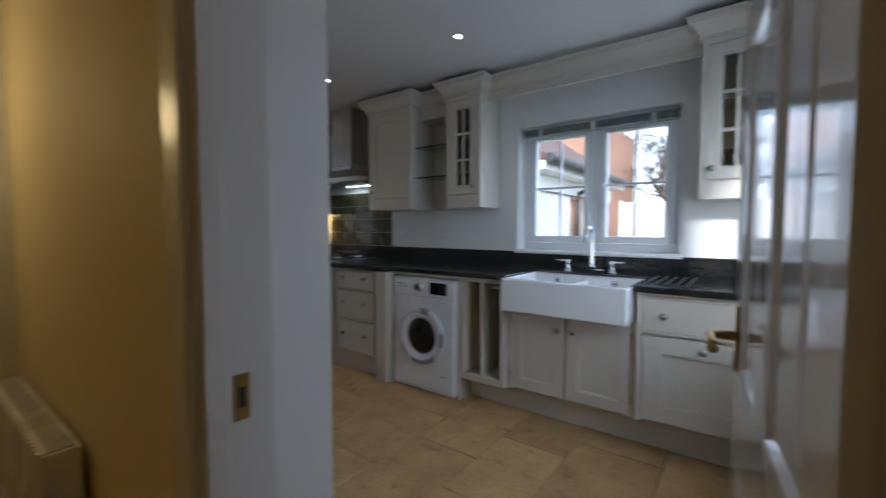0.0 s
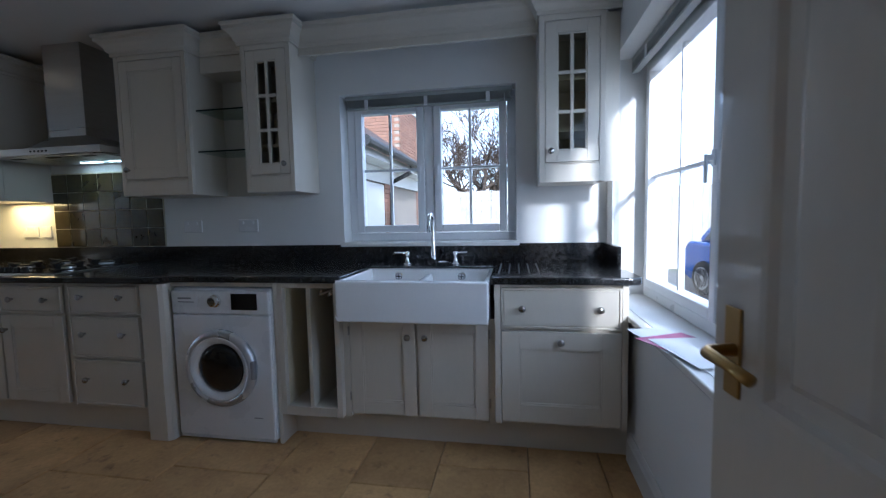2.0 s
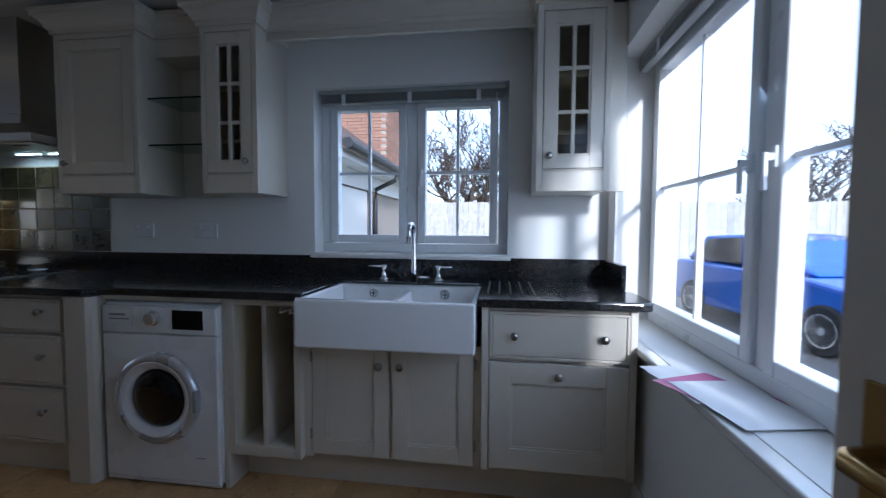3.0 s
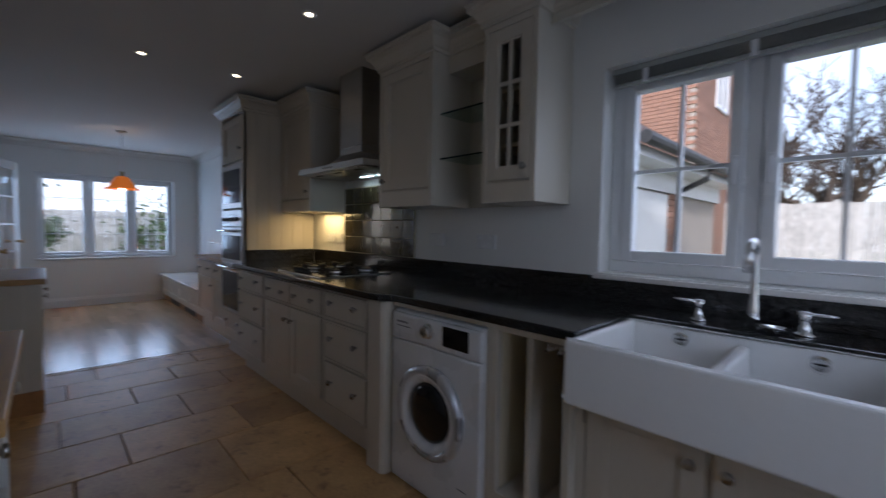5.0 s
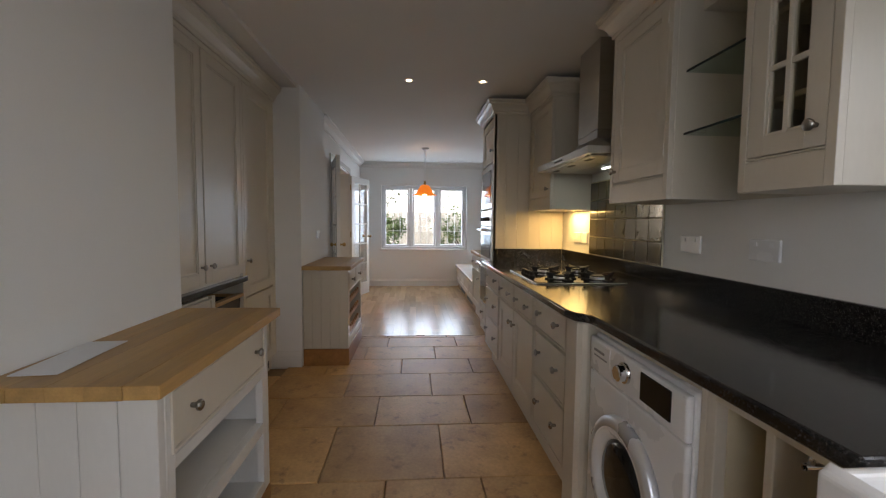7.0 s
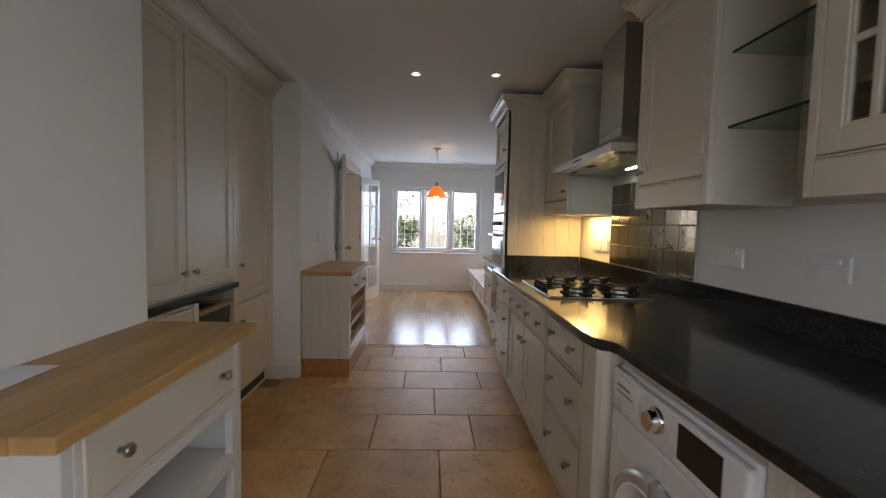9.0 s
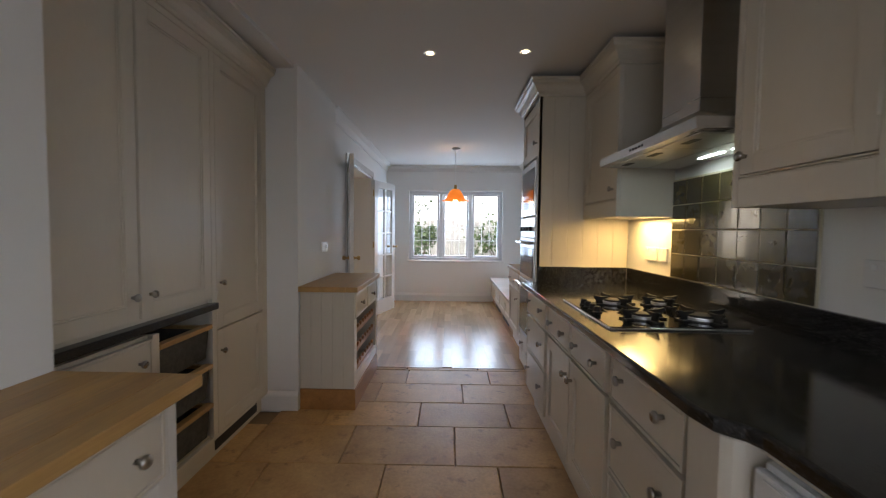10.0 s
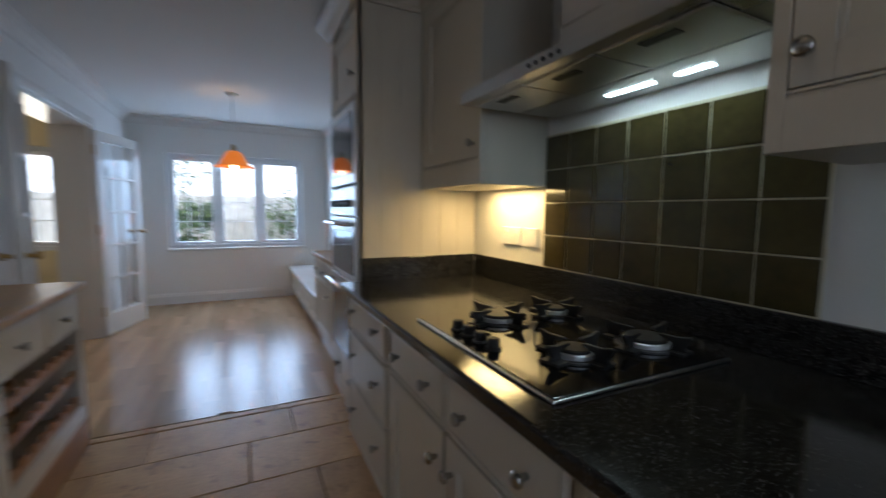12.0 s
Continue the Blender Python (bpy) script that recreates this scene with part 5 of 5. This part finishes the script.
def brick_house():
    """The neighbouring house: brick walls, an upper window, and a tiled garage with a gutter before it."""
    top = thing("neighbour_house", (-6, 11, -0.35), "red brick house with a tiled garage in front", "house")
    x0, x1, y0, y1 = -11.0, -2.9, 10.0, 14.2
    s = Shape().box(x0, y0 + 0.012, -0.4, x1 - 0.012, y1, 6.2)
    s.ob("wall", MORTAR, top)
    Shape().prism([(y0 - 0.4, 6.15), ((y0 + y1) / 2, 8.6), (y1 + 0.4, 6.15), (y1 + 0.4, 6.3), ((y0 + y1) / 2, 8.78), (y0 - 0.4, 6.3)], "x", x0 - 0.3, x1 + 0.35).ob("roof", ROOF, top)
    # garage: its door and eaves face the drive
    gx = -2.25
    Shape().box(-6.5, 5.2, -0.4, gx - 0.05, 9.0, 2.05).ob("garage_wall", MORTAR, top)
    Shape().box(gx - 0.05, 5.1, -0.35, gx - 0.02, 6.75, 1.72).box(gx - 0.02, 5.15, 0.3, gx - 0.01, 6.7, 0.33).box(gx - 0.02, 5.15, 1.0, gx - 0.01, 6.7, 1.03).ob("garage_door", GLOSS, top)
    for row in range(28):
        for k, (a, b) in enumerate(((6.78, 6.99), (7.0, 7.21)) if row % 2 else ((6.78, 6.88), (6.89, 7.10), (7.11, 7.21))):
            Shape().box(gx - 0.05, a, -0.35 + 0.075 * row, gx - 0.015, b, -0.285 + 0.075 * row).ob("brick", BRICK, top)
    Shape().box(gx - 0.12, 5.0, 1.74, gx + 0.02, 9.0, 1.96).ob("fascia", GLOSS, top)
    Shape().box(gx + 0.0, 5.0, 1.96, gx + 0.28, 9.0, 2.06).ob("soffit", GLOSS, top)
    lt = Shape()
    for i in range(14):
        xa, za = gx + 0.33 - 0.27 * i, 2.12 + 0.19 * i
        for k in range(14):
            ya = 4.95 + 0.29 * k
            lt.prism([(xa, za), (xa - 0.30, za + 0.21), (xa - 0.30, za + 0.18), (xa, za - 0.03)], "y", ya + 0.004, ya + 0.286)
    tagged(lt.ob("roof_tiles", ROOF, top), kind="stuff")
    Shape().tube([(gx + 0.38, 4.9, 2.08), (gx + 0.38, 9.05, 2.08)], 0.06, 10).ob("gutter", DARK, top)
    Shape().tube([(gx + 0.38, 6.95, 2.05), (gx + 0.36, 6.95, 1.92), (gx + 0.05, 6.98, 1.78), (gx + 0.03, 7.0, 1.6), (gx + 0.03, 7.0, -0.3)], 0.035, 10).ob("downpipe", DARK, top)
    for wy, wz in ((11.3, 3.9), (12.9, 3.9)):
        w = Shape()
        for a, b, c, d in ((0, 0, 0.9, 0.08), (0, 1.12, 0.9, 1.2), (0, 0.08, 0.08, 1.12), (0.82, 0.08, 0.9, 1.12), (0.42, 0.08, 0.48, 1.12)):
            w.box(x1 - 0.02, wy + a, wz + b, x1 + 0.04, wy + c, wz + d)
        w.ob("window_frame", PVC, top)
        Shape().box(x1 - 0.02, wy + 0.08, wz + 0.08, x1 + 0.015, wy + 0.82, wz + 1.12).ob("pane", BLACKGLASS, top)
    # brickwork: the courses best seen singly, the rest as one part
    first = Shape().box(0, 0, 0, 0.02, 0.215, 0.065).ob("brick", BRICK, top, Matrix.Translation((x1 - 0.012, y0 + 0.02, 2.0)))
    rest = Shape()
    n = 0
    for row in range(87):
        z = -0.35 + 0.075 * row
        for i in range(18):
            y = y0 + 0.225 * i + (0.1125 if row % 2 else 0)
            if y + 0.215 > y1:
                continue
            if 2.4 < z < 3.8 and y < 13.2 and n < 250:
                o = new("brick", first.data)
                o.parent, o.matrix_parent_inverse = top, first.matrix_parent_inverse.copy()
                o.matrix_basis = Matrix.Translation((0, y - y0 - 0.02, z - 2.0))
                n += 1
            else:
                rest.box(x1 - 0.012, y, z, x1 + 0.008, y + 0.215, z + 0.065)
        for i in range(36):
            x = x0 + 0.225 * i + (0.1125 if row % 2 else 0)
            if x + 0.215 < x1 and z > 1.8:
                rest.box(x, y0 - 0.008, z, x + 0.215, y0 + 0.012, z + 0.065)
    tagged(rest.ob("brickwork", BRICK, top), kind="stuff")


brick_house()


def bare_tree(name, x, y, h, seed):
    rng = random.Random(seed)
    top = thing(name, (x, y, -0.35), "bare winter tree with fine branching twigs", "tree", "trees beyond the fence")
    s = Shape()

    def limb(p, d, length, r, depth):
        pts, rad = [p], [r]
        for i in range(4):
            d = (d + Vector((rng.uniform(-0.25, 0.25), rng.uniform(-0.25, 0.25), rng.uniform(-0.05, 0.2)))).normalized()
            pts.append(pts[-1] + d * length / 4)
            rad.append(max(r * (1 - 0.5 * (i + 1) / 4), 0.011))
        s.tube(pts, rad, 6 if depth < 2 else 4)
        if depth < 5:
            for k in range((6, 4, 4, 3, 3)[depth]):
                i = rng.randint(2, 4)
                side = Vector((rng.uniform(-1, 1), rng.uniform(-1, 1), rng.uniform(0.0, 0.9))).normalized()
                limb(pts[i], (d * 0.4 + side).normalized(), length * rng.uniform(0.5, 0.75), rad[i] * 0.72, depth + 1)

    limb(Vector((x, y, -0.4)), Vector((0, 0, 1)), h * 0.30, 0.20, 0)
    s.ob("trunk", BARK, top)


bare_tree("bare_tree", -0.7, 14.4, 9.0, 3)
bare_tree("bare_tree", 1.4, 15.0, 9.4, 8)
bare_tree("bare_tree", -1.9, 16.5, 8.6, 12)
bare_tree("bare_tree", 8.5, 14.0, 7.0, 4)


def shrub(x, y, w, h, count, seed, group):
    """Many small folded leaves scattered through uneven clumps on a few stems."""
    rng = random.Random(seed)
    top = thing("garden_shrub", (x, y, -0.35), "dense green leafy garden shrub by the fence", "shrub", group)
    st = Shape()
    clumps = []
    for i in range(9):
        c = Vector((x + rng.uniform(-w, w) * 0.7, y + rng.uniform(-w, w) * 0.5, -0.35 + h * rng.uniform(0.3, 0.95)))
        clumps.append((c, rng.uniform(0.25, 0.5) * w))
        st.tube([(x, y, -0.4), ((x + c.x) / 2, (y + c.y) / 2, c.z * 0.5), tuple(c)], [0.03, 0.02, 0.008], 5)
    st.ob("stem", BARK, top)
    s = Shape()
    for i in range(count):
        c, r = rng.choice(clumps)
        d = Vector((rng.gauss(0, 0.5), rng.gauss(0, 0.5), rng.gauss(0, 0.5))) * r
        q = Euler((rng.uniform(0, 6), rng.uniform(0, 6), rng.uniform(0, 6))).to_matrix()
        z = rng.uniform(0.04, 0.08)
        v = [s.bm.verts.new(c + d + q @ Vector(p)) for p in ((0, -z, 0), (z * 0.5, 0, z * 0.15), (0, z, 0), (-z * 0.5, 0, z * 0.15))]
        s.bm.faces.new((v[0], v[1], v[2])), s.bm.faces.new((v[0], v[2], v[3]))
    tagged(s.ob("foliage", LEAF, top), kind="stuff")


shrub(-12.4, 0.9, 0.8, 1.7, 1400, 1, "shrubs in the garden")
shrub(-13.2, 3.4, 1.2, 2.4, 1500, 2, "shrubs in the garden")
shrub(-15.2, 6.0, 2.2, 4.6, 3000, 5, "shrubs in the garden")
shrub(-15.6, -0.5, 2.2, 4.2, 2600, 7, "shrubs in the garden")
shrub(6.8, 6.8, 0.9, 1.5, 1500, 6, "shrubs in the garden")


def parked_car():
    """A blue hatchback on the drive: shaped body, glazing and wheels."""
    m = pose(4.2, 7.6, -0.33, 0, 0, 100)
    top = thing("parked_car", (4.2, 7.6, -0.33), "blue hatchback parked on the drive", "car")
    s = Shape()
    lower = [(-1.95, 0.30), (-1.98, 0.62), (-1.85, 0.80), (-0.95, 0.92), (1.75, 0.98), (1.95, 0.75), (1.98, 0.35), (1.7, 0.22), (-1.7, 0.22)]
    s.prism(lower, "y", -0.85, 0.85)
    s.prism([(-0.95, 0.92), (-0.35, 1.38), (0.2, 1.47), (1.2, 1.42), (1.75, 0.98)], "y", -0.68, 0.68)
    s.ob("body", CARBLUE, top, m, bevel=0.07, segments=3)
    for side in (-1, 1):
        y = side * 0.684
        Shape().prism([(-0.75, 0.98), (-0.3, 1.33), (0.25, 1.40), (0.25, 0.98)], "y", y, y + side * 0.006).prism([(0.32, 0.98), (0.32, 1.40), (1.1, 1.36), (1.5, 1.0)], "y", y, y + side * 0.006).ob("side_glass", BLACKGLASS, top, m)
        Shape().box(1.86, side * 0.62 - 0.14, 0.66, 1.99, side * 0.62 + 0.14, 0.86).ob("tail_lamp", RED, top, m, bevel=0.02)
    for wx in (-1.25, 1.22):
        for side in (-1, 1):
            y = side * 0.80
            wheel = Shape().lathe([(0.20, -0.1), (0.29, -0.1), (0.315, -0.07), (0.315, 0.07), (0.29, 0.1), (0.20, 0.1)], (wx, y, 0.315), "y", 28).ob("wheel", TYRE, top, m)
            rim = Shape().lathe([(0.19, 0), (0.21, side * 0.02), (0.205, side * 0.105), (0.19, side * 0.10)], (wx, y, 0.315), "y", 28)
            rim.lathe([(0.0, side * 0.07), (0.05, side * 0.07), (0.05, side * 0.10), (0, side * 0.105)], (wx, y, 0.315), "y", 12)
            for k in range(10):
                a = 2 * math.pi * k / 10
                rim.tube([(wx + 0.04 * math.cos(a), y + side * 0.09, 0.315 + 0.04 * math.sin(a)), (wx + 0.2 * math.cos(a), y + side * 0.085, 0.315 + 0.2 * math.sin(a))], 0.012, 5)
            rim.ob("rim", STEELISH, wheel, m)


parked_car()


# ---- small things ----
def socket(x, z, kind="socket"):
    t = thing("wall_socket", (x, 3.07, z), "white plastic double socket on the wall", "socket", "sockets over the worktop")
    w = 0.073 if kind == "socket" else 0.043
    Shape().box(x - w, 3.058, z - 0.043, x + w, 3.0695, z + 0.043).ob("plate", WHITEGOODS, t, bevel=0.004)
    for k in ((-0.038, 0.038) if kind == "socket" else (0,)):
        Shape().box(x + k - 0.007, 3.054, z + 0.014, x + k + 0.007, 3.0578, z + 0.030).ob("rocker", PVC, t, bevel=0.001)


socket(-2.52, 1.17)
socket(-2.08, 1.17)
socket(-3.95, 1.15)
socket(-3.80, 1.15, "switch")
sw = thing("light_switch", (-4.7, 0.722, 1.13), "white plastic light switch on the wall", "switch")
Shape().box(-4.83, 0.7225, 1.09, -4.68, 0.732, 1.17).ob("plate", WHITEGOODS, sw, bevel=0.003)
Shape().box(-4.80, 0.732, 1.12, -4.785, 0.736, 1.145).box(-4.73, 0.732, 1.12, -4.715, 0.736, 1.145).ob("rocker", PVC, sw)
rng = random.Random(11)
for i in range(4):
    p = thing("leaflet", (0.36, 1.95, EW[2]), "loose printed leaflet lying on the window board", "leaflet", "leaflets on the window board")
    mm = pose(0.32 + 0.012 * i, 2.03 - 0.05 * i, EW[2] + 0.0005 + 0.002 * i, 0, 0, 12 + 17 * rng.uniform(-1, 1))
    Shape().box(-0.105, -0.148, 0, 0.105, 0.148, 0.0014).ob("page", PINK if i == 2 else PAPER, p, mm)


# ---- wall tiles ----
tiles = thing("tile_splashback", (-3.23, 3.07, 1.03), "olive green glazed square tiles behind the hob", "tiles", kind="structure")
Shape().box(-3.712, 3.0595, 1.0305, -2.752, 3.0695, 1.584).ob("grout", TILEGROUT, tiles)
tile = Shape().box(0.0022, 3.0565, 0.0022, 0.1343, 3.065, 0.1343)
first = tile.ob("tile", TILE, tiles, Matrix.Translation((-3.71, 0, 1.032)), bevel=0.0025)
rng = random.Random(2)
for i in range(7):
    for j in range(4):
        if i or j:
            o = new("tile", first.data)
            o.parent, o.matrix_parent_inverse = tiles, first.matrix_parent_inverse.copy()
            mod = o.modifiers.new("bevel", "BEVEL")
            mod.width, mod.segments = 0.0025, 2
            turn = Matrix.Translation((-3.71, 3.06, 1.032)) @ pose(0, 0, 0, rng.uniform(-0.7, 0.7), 0, rng.uniform(-0.7, 0.7)) @ Matrix.Translation((3.71, -3.06, -1.032))
            o.matrix_basis = Matrix.Translation((0.1365 * i, 0, 0.1365 * j)) @ turn


# ---- floors ----
floor_parent = bpy.data.objects["floor"]
dining_parent = bpy.data.objects["floor_dining"]


def paving(x0, x1, y0, y1, rng, height):
    """One slab with softly uneven edges and a dressed top."""
    s = Shape()
    out = []
    n = 5
    for (ax, ay), (bx, by) in (((x0, y0), (x1, y0)), ((x1, y0), (x1, y1)), ((x1, y1), (x0, y1)), ((x0, y1), (x0, y0))):
        for k in range(n):
            u = k / n
            j = 0.0014 if k else 0.0022
            cx, cy = (x0 + x1) / 2, (y0 + y1) / 2
            px, py = ax + (bx - ax) * u, ay + (by - ay) * u
            out.append((px + (cx - px) * rng.uniform(0, j) / 0.2, py + (cy - py) * rng.uniform(0, j) / 0.2))
    cx, cy = (x0 + x1) / 2, (y0 + y1) / 2
    low = [s.bm.verts.new((px, py, -0.03)) for px, py in out]
    mid = [s.bm.verts.new((px, py, height - 0.005)) for px, py in out]
    top = [s.bm.verts.new((px + (0.004 if px < cx else -0.004), py + (0.004 if py < cy else -0.004), height)) for px, py in out]
    k = len(out)
    for a, b in ((low, mid), (mid, top)):
        for i in range(k):
            s.bm.faces.new((a[i], a[(i + 1) % k], b[(i + 1) % k], b[i]))
    s.bm.faces.new(top)
    return s.ob("slab", STONE, floor_parent)


rng = random.Random(21)
edges = [-5.02, -4.69, -4.315, -3.94, -3.495, -3.06, -2.51, -1.93, -1.40, -1.0, -0.62, -0.19, 0.155, 0.298]
joints = [(1.42, 2.13), (1.23, 1.89), (0.95, 1.58, 2.19), (0.60, 1.18, 1.82), (0.80, 1.44, 2.05), (0.55, 1.22, 1.84), (0.98, 1.55, 2.02), (0.95, 1.50, 2.14), (1.20, 1.85), (0.92, 1.55, 2.14), (1.05, 1.70, 2.33), (0.95, 1.80), (1.30, 1.95, 2.39)]
for (a, b), known in zip(zip(edges, edges[1:]), joints):
    lo = -0.1 if -4.15 < a < -2.45 else (0.37 if a > -0.75 else 0.60)
    cuts = [lo, *known, 2.60]
    for c, d in zip(cuts, cuts[1:]):
        paving(a + 0.001, b - 0.001, c + 0.001, d - 0.001, rng, rng.uniform(-0.0015, 0.0015))
for k, (a, b) in enumerate(((0.72, 1.4), (1.4, 2.05), (2.05, 2.6))):
    paving(-5.085, -5.028, a + 0.004, b - 0.004, rng, 0.0)
x = -2.42
while x < 0.3:
    paving(x + 0.004, min(x + 0.6, 0.45) - 0.004, -1.29, -0.45, rng, 0.0), paving(x + 0.004, min(x + 0.6, 0.45) - 0.004, -0.442, 0.365, rng, 0.0)
    x += 0.6
y = 0.37
row = 0
while y < 3.06:
    at = -8.98 - rng.uniform(0.0, 0.9)
    while at < -5.10:
        e = min(at + rng.choice((0.45, 0.6, 0.75, 0.9)), -5.094)
        a = max(at, -8.98)
        if e - a > 0.05:
            Shape().box(a + 0.0002, y + 0.0002, -0.017, e - 0.0002, min(y + 0.09, 3.07) - 0.0002, 0.0).ob("board", BOARD, dining_parent)
        at = e if e < -5.1 else -5.0
    y += 0.09
    row += 1
structure(Shape().box(-8.6, -2.35, -0.017, -4.2, 0.37, 0.0), "floor_far_room", BOARD, "light wooden floor of the room beyond", "floor")
